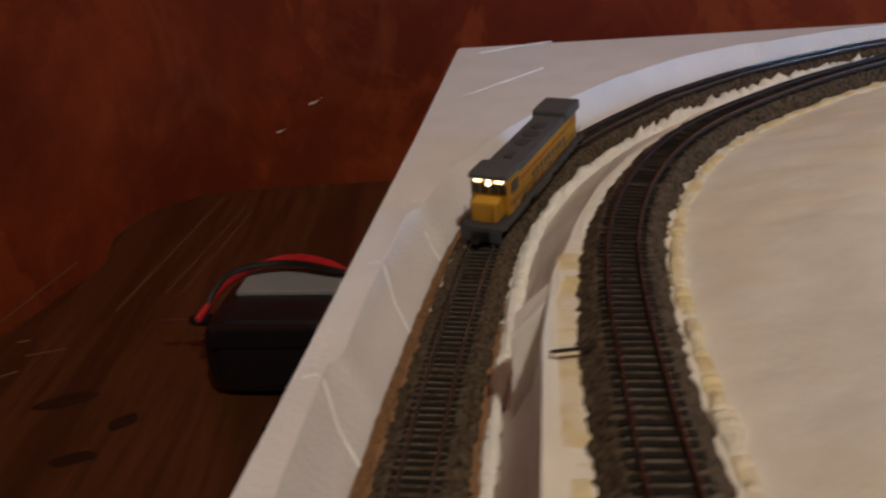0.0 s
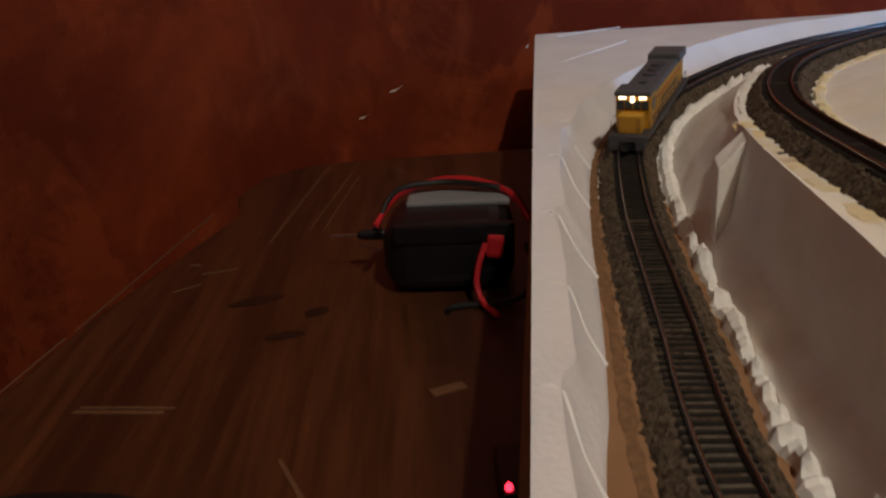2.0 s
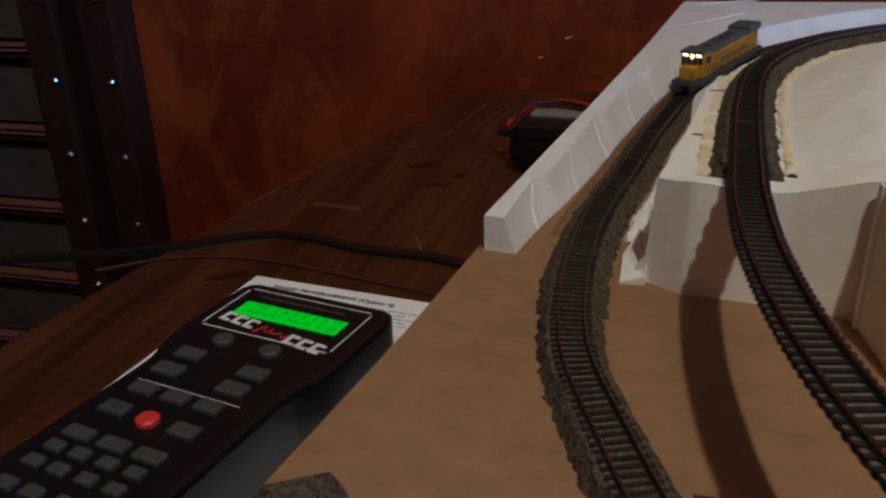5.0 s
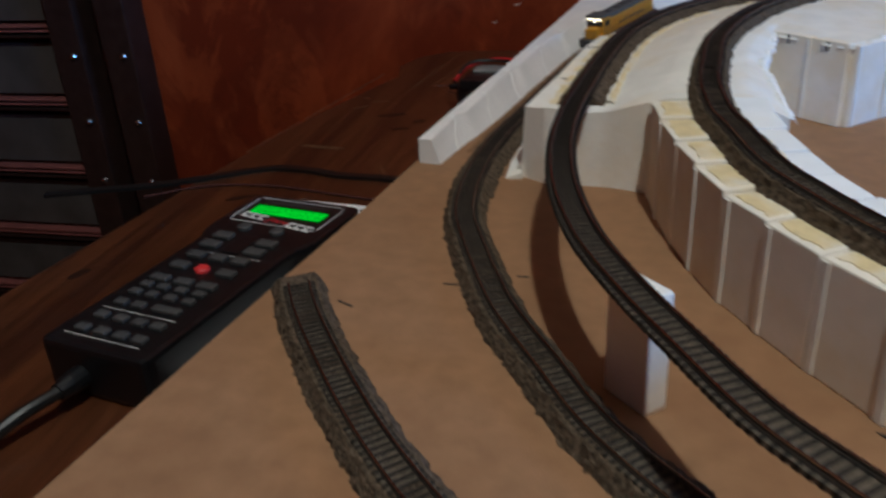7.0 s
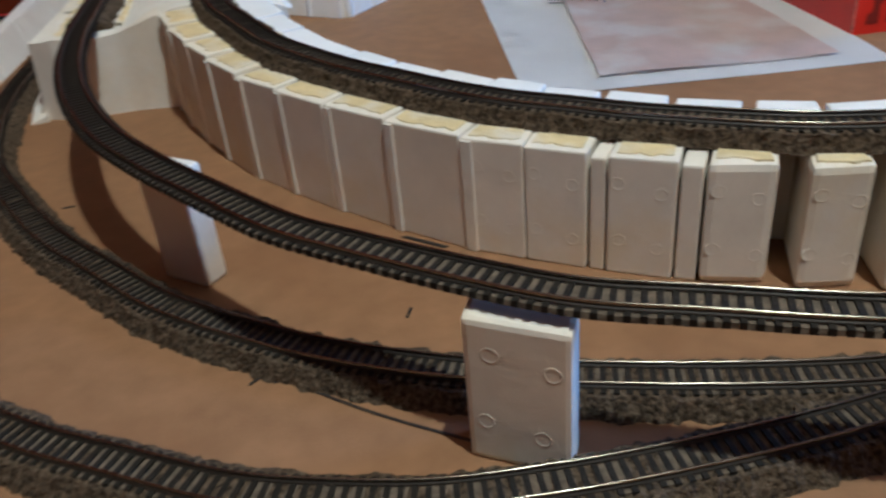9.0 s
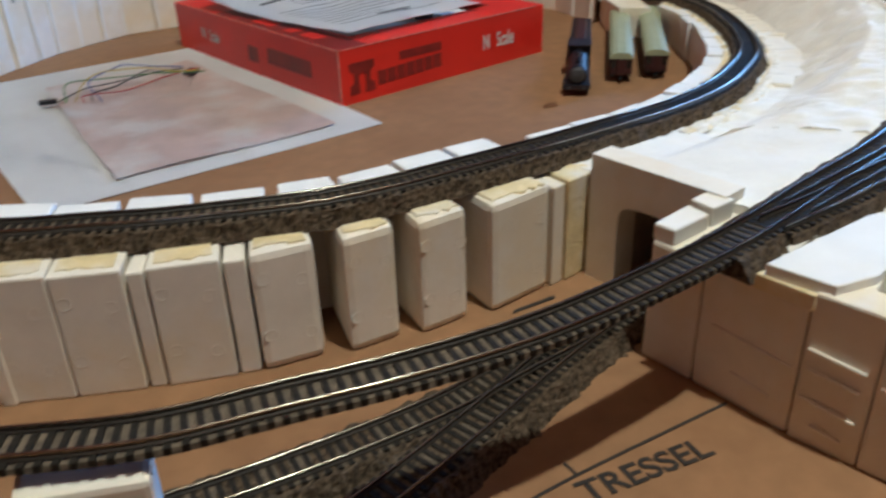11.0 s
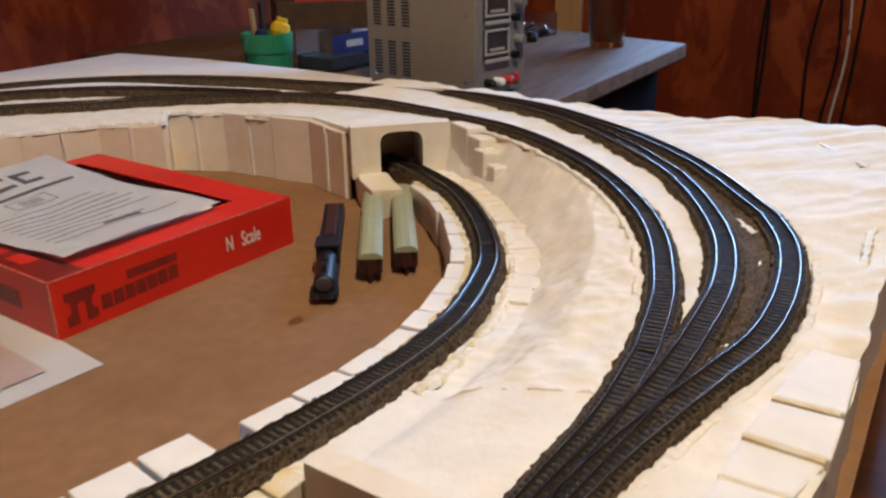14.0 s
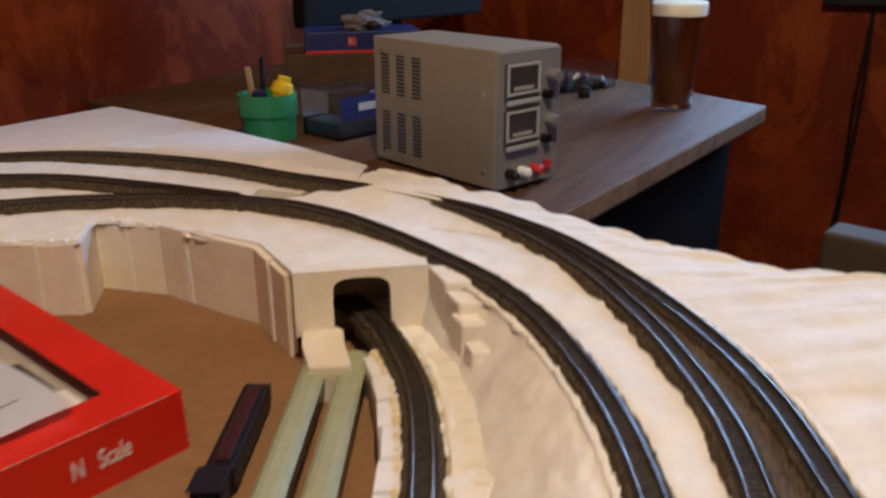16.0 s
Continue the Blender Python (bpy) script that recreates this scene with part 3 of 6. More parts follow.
def track(label, line, ballast=((0, 1),), near=None, wide=.0140, grain=.0022, wash=.0007, bare=0):
    """A model track: ballast over the given shares of its length, two rails, and sleepers."""
    th = thing("model_track", label, "track", group="tracks of the layout")
    for u, v, *w in ballast:
        wide, rim = (w[0], w[1]) if w else (wide, wash)
        i, j = int(u * (len(line) - 1)), int(v * (len(line) - 1)) + 1
        part("ballast_bed", sweep(bmesh.new(), even(line[i:j], 0.0018) - (0, 0, BED), [(-wide, -.0003), (-wide * .87, .0022), (-.0088, .0061), (.0088, .0061), (wide * .87, .0022), (wide, -.0003)], grain), BALLAST, th)
        if rim > .001:
            part("cork_strip", sweep(bmesh.new(), even(line[i:j], 0.01) - (0, 0, BED), [(-wide - rim, -.0004), (-wide - rim, .0005), (wide + rim, .0005), (wide + rim, -.0004)], .0016 if rim > .001 else 0.0), CORK, th)
    line = line[bare:]
    for s in (-1, 1):
        web = part("rail", sweep(bmesh.new(), shifted(line, s * GAUGE / 2), [(-.00062, -.0021), (-.00055, -.0017), (-.00022, -.0014), (-.00022, -.0007), (.00022, -.0007), (.00022, -.0014), (.00055, -.0017), (.00062, -.0021)]), RAILSIDE, th)
        head = sweep(bmesh.new(), shifted(line, s * GAUGE / 2), [(-.00038, -.0007), (-.00038, -.00028), (-.00030, -.00010), (-.00012, 0), (.00012, 0), (.00030, -.00010), (.00038, -.00028), (.00038, -.0007)])
        part("rail_head", head, RAIL, web, "worn bright rail head", smooth=True)
    pts = even(line, 0.0037)
    t, n = sides(pts)
    rest = bmesh.new()
    for p, d in zip(pts, t):
        m = Matrix.Translation((p[0], p[1], p[2] - .0020)) @ Matrix.Rotation(math.atan2(d[1], d[0]), 4, "Z")
        if near and near(p):
            o = new("sleeper", SLEEPER_ME)
            o.parent, o.matrix_basis = th, m
        else:
            box(rest, -.00082, -.0076, -.0020, .00082, .0076, 0.0, m=m)
    if rest.verts:
        ob = part("sleeper_strip", rest, SLEEPER, th)
        ob["kind"] = "stuff"
    else:
        rest.free()
    part("tie_bed", sweep(bmesh.new(), pts, [(-.0070, -.0044), (-.0068, -.0027), (.0068, -.0027), (.0070, -.0044)], .0004), DECK, th, "dusty strip between the sleepers")
    return th


def deck(th, line):
    """A thin dark strip under the sleepers where the track bridges the gap."""
    part("trestle_deck", sweep(bmesh.new(), even(line, .005), [(-.0058, -.0050), (-.0058, -.0027), (.0058, -.0027), (.0058, -.0050)]), DECK, th, "dark thin strip under the bridge track")


def share(line, q):
    return float(np.argmin(np.linalg.norm(line[:, :2] - np.array(q), axis=1))) / (len(line) - 1)


track("dark ballasted outer track climbing from the bare board", LINE_A, ballast=((0, share(LINE_A, (-.031, -.05)), .0128, .0009), (share(LINE_A, (-.031, -.05)), share(LINE_A, (.968, -.05)), .0146, .0006), (share(LINE_A, (.968, -.05)), 1, .0116, .0006)), near=lambda p: p[2] < .0112 and .06 < p[0] < .28 and p[1] < -.1, wide=.0122, wash=.0016)
tb = track("raised track running over an open trestle and on through foam", LINE_B, ballast=((0, share(LINE_B, (.318, -.453))), (share(LINE_B, (.028, -.015)), 1)), near=lambda p: p[1] < -.02 and p[0] < .31)
deck(tb, cut(LINE_B, (.324, -.4545), (.028, -.018)))
track("dark ballasted curved track merging behind the tunnel", LINE_B1, wide=.0116)
track("inner curved track descending on foam blocks into a tunnel", LINE_C, wide=.0114)
mid = track("middle curved track leaving the turnout", LINE_B2, wide=.0118)
d_in = cut(LINE_A, (.470, -.504), (.915, -.308))
part("ballast_fill", loft([shifted(cut(LINE_B2, (.47, -.490), (.905, -.297)), -.006, -BED + .0042), shifted(cut(LINE_B2, (.47, -.490), (.905, -.297)), -.015, -BED + .0022), shifted(d_in, .015, -BED + .0022), shifted(d_in, .006, -BED + .0042)], 110, 5, .0012, None, 300.0), BROWNFILL, mid, "dark brown ballast between two tracks")
for k, (x, y) in enumerate(((.468, -.4972), (.481, -.4996), (.495, -.5040), (.511, -.5080), (.528, -.5110))):
    bm = bmesh.new()
    bmesh.ops.create_icosphere(bm, subdivisions=2, radius=1.0)
    for v in bm.verts:
        v.co *= 1 + .5 * noise.noise(v.co * 1.6 + Vector((k * 3, 0, 0)))
        v.co = Vector((v.co.x * .0062, v.co.y * .0017, v.co.z * .0012))
    o = part("foam_sliver", bm, FOAM_CLEAN, mid, "white foam sliver showing through the ballast")
    o.matrix_basis = pose(x, y, .0560, 0, 0, -14)
track("unfinished siding with coarse ballast on the bare board", LINE_S, near=lambda p: p[0] < .06, wide=.0136, bare=2)


# ---- more materials ----
BLACK = mat("black_plastic", (0.006, 0.006, 0.007), 0.33, var=0.2, scale=150, bump=0.1, bscale=900)
GREYKEY = mat("grey_rubber_key", (0.05, 0.049, 0.049), 0.6, var=0.1, scale=200, bump=0.1)
WHITEINK = mat("white_print", (0.72, 0.72, 0.72), 0.6, var=0.03, bump=0.0)
REDKEY = mat("red_key", (0.55, 0.03, 0.03), 0.5, var=0.08, bump=0.0)
LCD = mat("green_lcd", (0.03, 0.75, 0.008), 0.4, var=0.05, bump=0.0, emit=0.20)
LCDINK = mat("lcd_ink", (0.015, 0.42, 0.006), 0.5, bump=0.0, emit=0.12)
PAPER = mat("white_paper", (0.87, 0.865, 0.87), 0.8, var=0.03, scale=30, bump=0.05, bscale=200)
INK = mat("grey_print", (0.10, 0.10, 0.11), 0.8, var=0.2, bump=0.0)
FAINTINK = mat("faint_print", (0.34, 0.33, 0.33), 0.8, var=0.4, scale=400, bump=0.0)
PINKBAG = mat("pink_plastic_bag", (0.76, 0.63, 0.60), 0.35, var=0.10, scale=40, bump=0.8, bscale=70, second=(0.86, 0.82, 0.82), sscale=24, samount=0.95)
REDBOX = mat("red_card", (0.72, 0.022, 0.010), 0.4, var=0.08, scale=40, bump=0.05, second=(0.58, 0.016, 0.009), sscale=20, samount=0.4)
REDBOX_DARK = mat("maroon_print", (0.22, 0.014, 0.010), 0.45, var=0.25, scale=60, bump=0.0)
TRAY = mat("grey_tray", (0.50, 0.47, 0.41), 0.6, var=0.15, scale=30)
YELLOW = mat("loco_yellow", (0.46, 0.235, 0.012), 0.45, var=0.10, scale=150, bump=0.1)
LOCOGREY = mat("loco_grey", (0.080, 0.084, 0.082), 0.5, var=0.10, scale=200, bump=0.1)
DARKGREY = mat("dark_grey_metal", (0.05, 0.05, 0.055), 0.5, var=0.2, scale=200, bump=0.1)
LIGHT = mat("lit_lens", (1.0, 0.80, 0.48), 0.3, var=0.0, bump=0.0, emit=2.6)
WINDOW = mat("dark_glazing", (0.02, 0.02, 0.02), 0.08, var=0.0, bump=0.0)
REDPAINT = mat("handrail_red", (0.35, 0.03, 0.02), 0.5, bump=0.0)
COACHROOF = mat("sage_green_roof", (0.36, 0.39, 0.25), 0.55, var=0.08, scale=120, bump=0.1)
MAROON = mat("maroon_coach", (0.045, 0.012, 0.014), 0.4, var=0.2, scale=150, bump=0.0)
NAVY = mat("steam_black_blue", (0.008, 0.008, 0.014), 0.45, var=0.2, scale=150, bump=0.0)
STEEL = mat("steel", (0.6, 0.6, 0.6), 0.25, metal=1.0, var=0.05, bump=0.0)
REDWIRE = mat("red_insulation", (0.40, 0.012, 0.016), 0.4, var=0.1, bump=0.0)
BLACKWIRE = mat("black_insulation", (0.006, 0.006, 0.006), 0.45, var=0.1, bump=0.0)
GREENWIRE = mat("green_insulation", (0.06, 0.20, 0.05), 0.45, bump=0.0)
YELLOWWIRE = mat("yellow_insulation", (0.55, 0.40, 0.03), 0.45, bump=0.0)
BLUEWIRE = mat("blue_insulation", (0.05, 0.10, 0.35), 0.45, bump=0.0)
BROWNWIRE = mat("brown_insulation", (0.05, 0.010, 0.007), 0.85, bump=0.0)
DESK = mat("desk_top", (0.105, 0.048, 0.020), 0.62, var=0.4, scale=18, bump=0.2, stretch=(0.5, 5, 1), second=(0.13, 0.072, 0.036), sscale=9, samount=0.8, spec=0.16, rag=.6)
DESKDARK = mat("desk_panel", (0.008, 0.0075, 0.008), 0.75, var=0.2, bump=0.05, spec=0.12)
PSUCASE = mat("beige_grey_steel", (0.27, 0.238, 0.185), 0.5, var=0.05, scale=60, bump=0.15, bscale=1200)
PSUFRONT = mat("grey_front_panel", (0.215, 0.215, 0.22), 0.45, var=0.05, bump=0.0)
EDGEBAND = mat("worn_edge_band", (0.27, 0.165, 0.088), 0.6, var=0.35, scale=90, bump=0.15, second=(0.12, 0.065, 0.034), sscale=25, samount=0.6)
PSUTRIM = mat("pale_grey_plastic", (0.42, 0.42, 0.43), 0.45, var=0.06, bump=0.0)
PSUKNOB = mat("grey_knob_plastic", (0.20, 0.195, 0.19), 0.5, var=0.08, bump=0.0)
METERDARK = mat("meter_glass", (0.055, 0.052, 0.058), 0.25, var=0.2, bump=0.0)
RAGCLOTH = mat("grey_cloth", (0.13, 0.12, 0.115), 0.9, var=0.2, scale=150, bump=0.3)
GREENCUP = mat("green_plastic", (0.02, 0.23, 0.09), 0.4, var=0.08, bump=0.0)
YELLOWP = mat("yellow_plastic", (0.75, 0.50, 0.02), 0.45, var=0.05, bump=0.0)
WOODL = mat("light_wood", (0.45, 0.27, 0.12), 0.55, var=0.2, scale=30, stretch=(1, 1, 0.1))
BLUEBOX = mat("blue_card", (0.016, 0.026, 0.115), 0.35, var=0.15, scale=50, bump=0.0)
BROWNBOX = mat("brown_box", (0.07, 0.035, 0.018), 0.6, var=0.3, scale=30)
CHAIR = mat("chair_fabric", (0.085, 0.062, 0.036), 0.9, var=0.15, scale=200, bump=0.4, bscale=500)
BEER = mat("amber_beer", (0.05, 0.010, 0.004), 0.08, var=0.05, bump=0.0)
BEERHEAD = mat("beer_foam", (0.75, 0.66, 0.52), 0.8, var=0.05, bump=0.3)
LED = mat("red_led", (1.0, 0.02, 0.04), 0.4, var=0.0, bump=0.0, emit=3.0)
WALLCHIP = mat("bare_plaster", (0.75, 0.66, 0.56), 0.8, var=0.1, bump=0.1)
SCRATCH = mat("scratched_varnish", (0.13, 0.06, 0.026), 0.5, var=0.2, bump=0.0)
KNOT = mat("dark_knot", (0.016, 0.006, 0.003), 0.45, var=0.3, scale=120, bump=0.0)
RACK = mat("dark_rack_metal", (0.036, 0.020, 0.017), 0.4, metal=0.3, var=0.25, scale=60, bump=0.1)
RACKPANEL = mat("dark_grey_panel", (0.062, 0.057, 0.054), 0.6, var=0.25, scale=20, bump=0.1)
RACKEDGE = mat("reddish_edge", (0.24, 0.085, 0.075), 0.5, var=0.2, bump=0.0)


def glass_mat(name, colour, rough=0.03):
    m = bpy.data.materials.new(name)
    m.use_nodes = True
    b = m.node_tree.nodes["Principled BSDF"]
    b.inputs["Base Color"].default_value = (*colour, 1)
    b.inputs["Transmission Weight"].default_value, b.inputs["Roughness"].default_value, b.inputs["IOR"].default_value = 1.0, rough, 1.45
    return m


GLASS = glass_mat("clear_glass", (0.95, 0.97, 0.96))
CLEARBOX = glass_mat("clear_plastic", (0.85, 0.88, 0.92), 0.12)


def words(text, size, m, material, parent, name="lettering", squash=1.0, shear=0.0, depth=0.00012, bold=0.0):
    cu = bpy.data.curves.new(name, "FONT")
    cu.body, cu.size, cu.extrude, cu.shear, cu.offset = text, size, depth, shear, bold
    cu.align_x, cu.align_y = "CENTER", "CENTER"
    tmp = new(name, cu)
    me = bpy.data.meshes.new_from_object(tmp.evaluated_get(bpy.context.evaluated_depsgraph_get()))
    bpy.data.objects.remove(tmp)
    me.materials.clear()
    me.materials.append(material)
    ob = new(name, me)
    ob.parent, ob.matrix_basis = parent, m @ Matrix.Diagonal((squash, 1, 1, 1))
    return ob


def bars(rows, m, material, parent, name="print_line", h=0.0012):
    """Plain bars for print that cannot be read: rows of x0, x1, y."""
    bm = bmesh.new()
    for x0, x1, y in rows:
        box(bm, x0, y, 0, x1, y + h, 0.00015)
    ob = part(name, bm, material, parent)
    ob.matrix_basis = m
    return ob


def text_rows(x0, x1, y0, y1, gap, seed, word=0.006):
    r = random.Random(seed)
    out = []
    y = y1
    while y > y0:
        x = x0
        stop = x1 - r.random() * (x1 - x0) * 0.5
        while x < stop:
            w = word * r.uniform(0.4, 1.6)
            out.append((x, min(x + w, x1), y))
            x += w + word * 0.25
        y -= gap
    return out


# ---- foam blocks under the inner curve ----
def foam_block(corners, z0, z1, label, bevel=.0012, name="foam_block", material=None, group="foam blocks under the inner curve", marks=0, glue=None):
    th = thing(name, label, "foam block", group)
    part("body", prism(corners, z0, z1, bevel), material or FOAM_CUT, th)
    a, b = Vector((*corners[0][:2], 0)), Vector((*corners[1][:2], 0))
    n = Vector(((b - a).y, -(b - a).x, 0)).normalized()
    r = random.Random(int(abs(a.x) * 9999))
    h = (corners[0][2] if len(corners[0]) > 2 else z1) - z0
    for k in range(marks):
        u, v = ((.2, .78), (.8, .72), (.22, .3), (.78, .25))[k]
        c = a.lerp(b, u + r.uniform(-.06, .06)) + Vector((0, 0, z0 + h * v)) + n * -0.0001
        m = Matrix.Translation(c) @ n.to_track_quat("Z", "Y").to_matrix().to_4x4()
        bm = bmesh.new()
        lathe(bm, [(.0027, -.0004), (.0026, .00016), (.0022, .00020), (.0017, .00006)], 18, m)
        part("mould_mark", bm, FOAM_CUT, th)
    if glue:
        part("glue_smear", prism(glue, z1 - .0005, z1 + .0006, .0003), GLUE, th)
    return th


ring = cut(LINE_C, (.101, -.036), (.382, -.3620))
ring_s = np.r_[0, np.cumsum(np.linalg.norm(np.diff(ring, axis=0), axis=1))]
_, ring_n = sides(ring)


def on_ring(s, off):
    p = np.array([np.interp(s, ring_s, ring[:, k]) for k in range(3)])
    n = np.array([np.interp(s, ring_s, ring_n[:, k]) for k in range(3)])
    q = p + n * off
    return q[0], q[1], p[2] - BED


def ring_at(x, off):
    """How far along the ring a line at that offset reaches x."""
    q = ring + ring_n * off
    return float(np.interp(x, q[:, 0], ring_s))


def wall_off(s):
    """How far outside the track the upright wall stands at that place."""
    return -float(np.min(np.linalg.norm(WALL_C[:, :2] - np.array(on_ring(s, 0)[:2]), axis=1)))


r = random.Random(4)
total = ring_s[-1]
s, first = 0.0, ring_at(.190, -.0235)
spans = []
while s < first - .014:
    e = min(s + r.uniform(.027, .034), first)
    if first - e < .014:
        e = first
    spans.append((s, e, "tight"))
    s = e
for x0, x1, how in ((.190, .2075, "tight"), (.208, .2125, "low"), (.2128, .2315, "tight"), (.2320, .2378, "low"), (.2383, .2565, "round"), (.2640, .2830, "round"), (.2895, .3100, "round"), (.3180, .3480, "round"), (.3485, .3555, "low"), (.3558, .3735, "panel")):
    spans.append((ring_at(x0, -.0235), ring_at(x1, -.0235), how))
for s, e, how in spans:
    wide_gap = how == "round"
    g = .0002
    wob = r.uniform(-.0004, .0004) + (.0006 if how == "low" else 0)
    out, out_e = (wob + wall_off(v) for v in (s, e))
    skew = .0022 if wide_gap else 0
    a, b, c, d = on_ring(s + g, out - skew * .3), on_ring(e - g, out_e + skew), on_ring(e - g, .012), on_ring(s + g, .012)
    zt = min(a[2], b[2]) - (.0016 if how == "low" else 0)
    n0, n1 = max(3, int((e - s) / .0028)), .0011
    gl = [on_ring(s + (e - s) * (.10 + .80 * k / n0), max(out, out_e) + .0034 + r.uniform(-n1, n1))[:2] for k in range(n0 + 1)] + [on_ring(e - .003, -.0115)[:2], on_ring(s + g + .002, -.0115)[:2]]
    th = foam_block([(*a[:2], zt), (*b[:2], zt), (*c[:2], zt), (*d[:2], zt)], 0.0, zt, {"panel": "flat yellowish foam panel beside the tunnel portal", "low": "narrow foam filler strip between two blocks"}.get(how, "upright white foam block holding up the inner curved track"), .0030 if wide_gap else .0009, marks=4 if s > total * .45 and how in ("tight", "round") else 0, glue=gl if how in ("tight", "round") else None, material=GLUE if how == "panel" else None)
    if s < first:
        q = [on_ring(s + .0002, out - .0006)[:2], on_ring(s + .0042, out - .0006)[:2], on_ring(s + .0042, out + .001)[:2], on_ring(s + .0002, out + .001)[:2]]
        part("seam_ridge", prism(q, 0.0, zt - .0008, .0004), FOAM, th)
s, tiles = 0.0, []
stop = ring_at(.237, .030)
while s < stop - .012:
    e = min(s + r.uniform(.025, .031), stop)
    if stop - e < .012:
        e = stop
    tiles.append((s + .0006, e - .0006))
    s = e
for x0, x1 in ((.2385, .256), (.2585, .277), (.281, .299), (.302, .324), (.3255, .348), (.3505, .372)):
    tiles.append((ring_at(x0, .029), min(ring_at(x1, .029), total - .004)))
for s, e in tiles:
    inn = float(np.interp(s / total, [0, .25, .45, 1], [.030, .0275, .0320, .0335])) + r.uniform(-.0012, .0012)
    q = [on_ring(s, .0122), on_ring(e, .0122), on_ring(e, inn), on_ring(s, inn + r.uniform(-.001, .001))]
    lift = r.uniform(.0004, .0018)
    foam_block([(p[0], p[1], p[2] + lift) for p in q], 0.0, q[0][2], "white foam tile along the inner edge of the curve", .0010, "foam_tile", group="inner foam tiles", material=FOAM_CLEAN)

# pieces along the inside of the descending curve
low = cut(LINE_C, (.382, -.3620), (.79, -.232))
low_s = np.r_[0, np.cumsum(np.linalg.norm(np.diff(low, axis=0), axis=1))]
_, low_n = sides(low)


def on_low(s, off):
    p = np.array([np.interp(s, low_s, low[:, k]) for k in range(3)])
    n = np.array([np.interp(s, low_s, low_n[:, k]) for k in range(3)])
    return p[0] + n[0] * off, p[1] + n[1] * off, p[2] - BED


s = 0.0
while s < low_s[-1] - .01:
    e = min(s + r.uniform(.026, .033), low_s[-1])
    inn = .0265 + r.uniform(-.0015, .0015) - .004 * (s / low_s[-1] > .45)
    q = [on_low(s + .0020, -.006), on_low(e, -.006), on_low(e, inn), on_low(s + .0020, inn + r.uniform(-.001, .001))]
    lift = r.uniform(.0002, .0014)
    foam_block([(v[0], v[1], v[2] + lift) for v in q], 0.0, min(v[2] for v in q), "white foam block on the inner side of the descending track", .001, material=FOAM_CLEAN)
    s = e

# ---- trestle piers ----
foam_block([(.0555, -.2345), (.071, -.2505), (.079, -.243), (.0635, -.227)], 0.0, .0495, "small upright foam pier under the open trestle", .0015, "foam_pier", group="trestle piers")
foam_block([(.1348, -.3732), (.1573, -.3920), (.1645, -.3815), (.1415, -.3630)], 0.0, .0480, "white foam pier with round mould marks under the trestle", .0018, "foam_pier", group="trestle piers", marks=4)


# ---- tunnel portals ----
def portal(width, height, depth, arch, m, label):
    """A slab with an arched opening; arch: centre, half width, springing height."""
    c, hw, sp, base = arch
    curve = [(math.copysign(abs(math.cos(math.pi * k / 16)) ** .62, math.cos(math.pi * k / 16)), math.sin(math.pi * k / 16) ** .62) for k in range(1, 16)]
    hole = [(c - hw, base), (c - hw, sp)] + [(c - hw * u, sp + hw * .66 * v) for u, v in curve] + [(c + hw, sp), (c + hw, base)]
    bm = bmesh.new()
    outline = [(0, base), (0, height), (c, height), (width, height), (width, base)]
    half = len(hole) // 2
    left = [(0, base), *hole[: half + 1], (c, height), (0, height)]
    right = [(width, height), (c, height), *hole[half:], (width, base)]
    for poly in (left, right):
        f = [bm.verts.new((x, 0, z)) for x, z in poly]
        g = [bm.verts.new((x, depth, z)) for x, z in poly]
        bm.faces.new(f), bm.faces.new(g[::-1])
        for k in range(len(poly)):
            j = (k + 1) % len(poly)
            if {poly[k], poly[j]} != {hole[half], (c, height)}:
                bm.faces.new((f[j], f[k], g[k], g[j]))
    bmesh.ops.remove_doubles(bm, verts=bm.verts[:], dist=1e-6)
    bmesh.ops.recalc_face_normals(bm, faces=bm.faces[:])
    ob = part("tunnel_portal", bm, FOAM_CUT)
    ob.matrix_world = m
    return tagged(ob, label, "tunnel portal", "tunnel portals")


def frame_of(p, q):
    """x from p to q along the ground."""
    d = (Vector(q) - Vector(p))
    return Matrix.Translation((p[0], p[1], 0)) @ Matrix.Rotation(math.atan2(d.y, d.x), 4, "Z")


portal(.0594, .0548, .012, (.0275, .0130, .029, 0.0), frame_of((.3665, -.383, 0), (.3562, -.4415, 0)), "foam tunnel portal with a cut-out arch beside the trestle")
portal(.091, .0690, .014, (.0455, .0195, .050, .022), frame_of((.777, -.1615, 0), (.834, -.231, 0)) @ Matrix.Identity(4), "white foam tunnel mouth with a smooth arched opening")
# boxes added behind the portals, foam colour darkened to carry the tunnel's shade
TUNNEL = mat("shaded_tunnel_foam", (0.42, 0.36, 0.29), 0.9, var=0.2, scale=80, bump=0.3)
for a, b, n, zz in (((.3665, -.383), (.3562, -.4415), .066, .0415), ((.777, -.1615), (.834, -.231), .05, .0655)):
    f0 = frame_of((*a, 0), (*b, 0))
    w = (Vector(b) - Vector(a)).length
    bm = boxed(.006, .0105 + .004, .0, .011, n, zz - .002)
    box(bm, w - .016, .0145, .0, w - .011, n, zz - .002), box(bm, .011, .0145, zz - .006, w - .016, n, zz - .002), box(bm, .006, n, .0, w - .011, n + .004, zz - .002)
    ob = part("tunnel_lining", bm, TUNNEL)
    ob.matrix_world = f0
    tagged(ob, "rough foam lining added inside the tunnel, coloured dark for its shade", "tunnel lining", "tunnel linings")

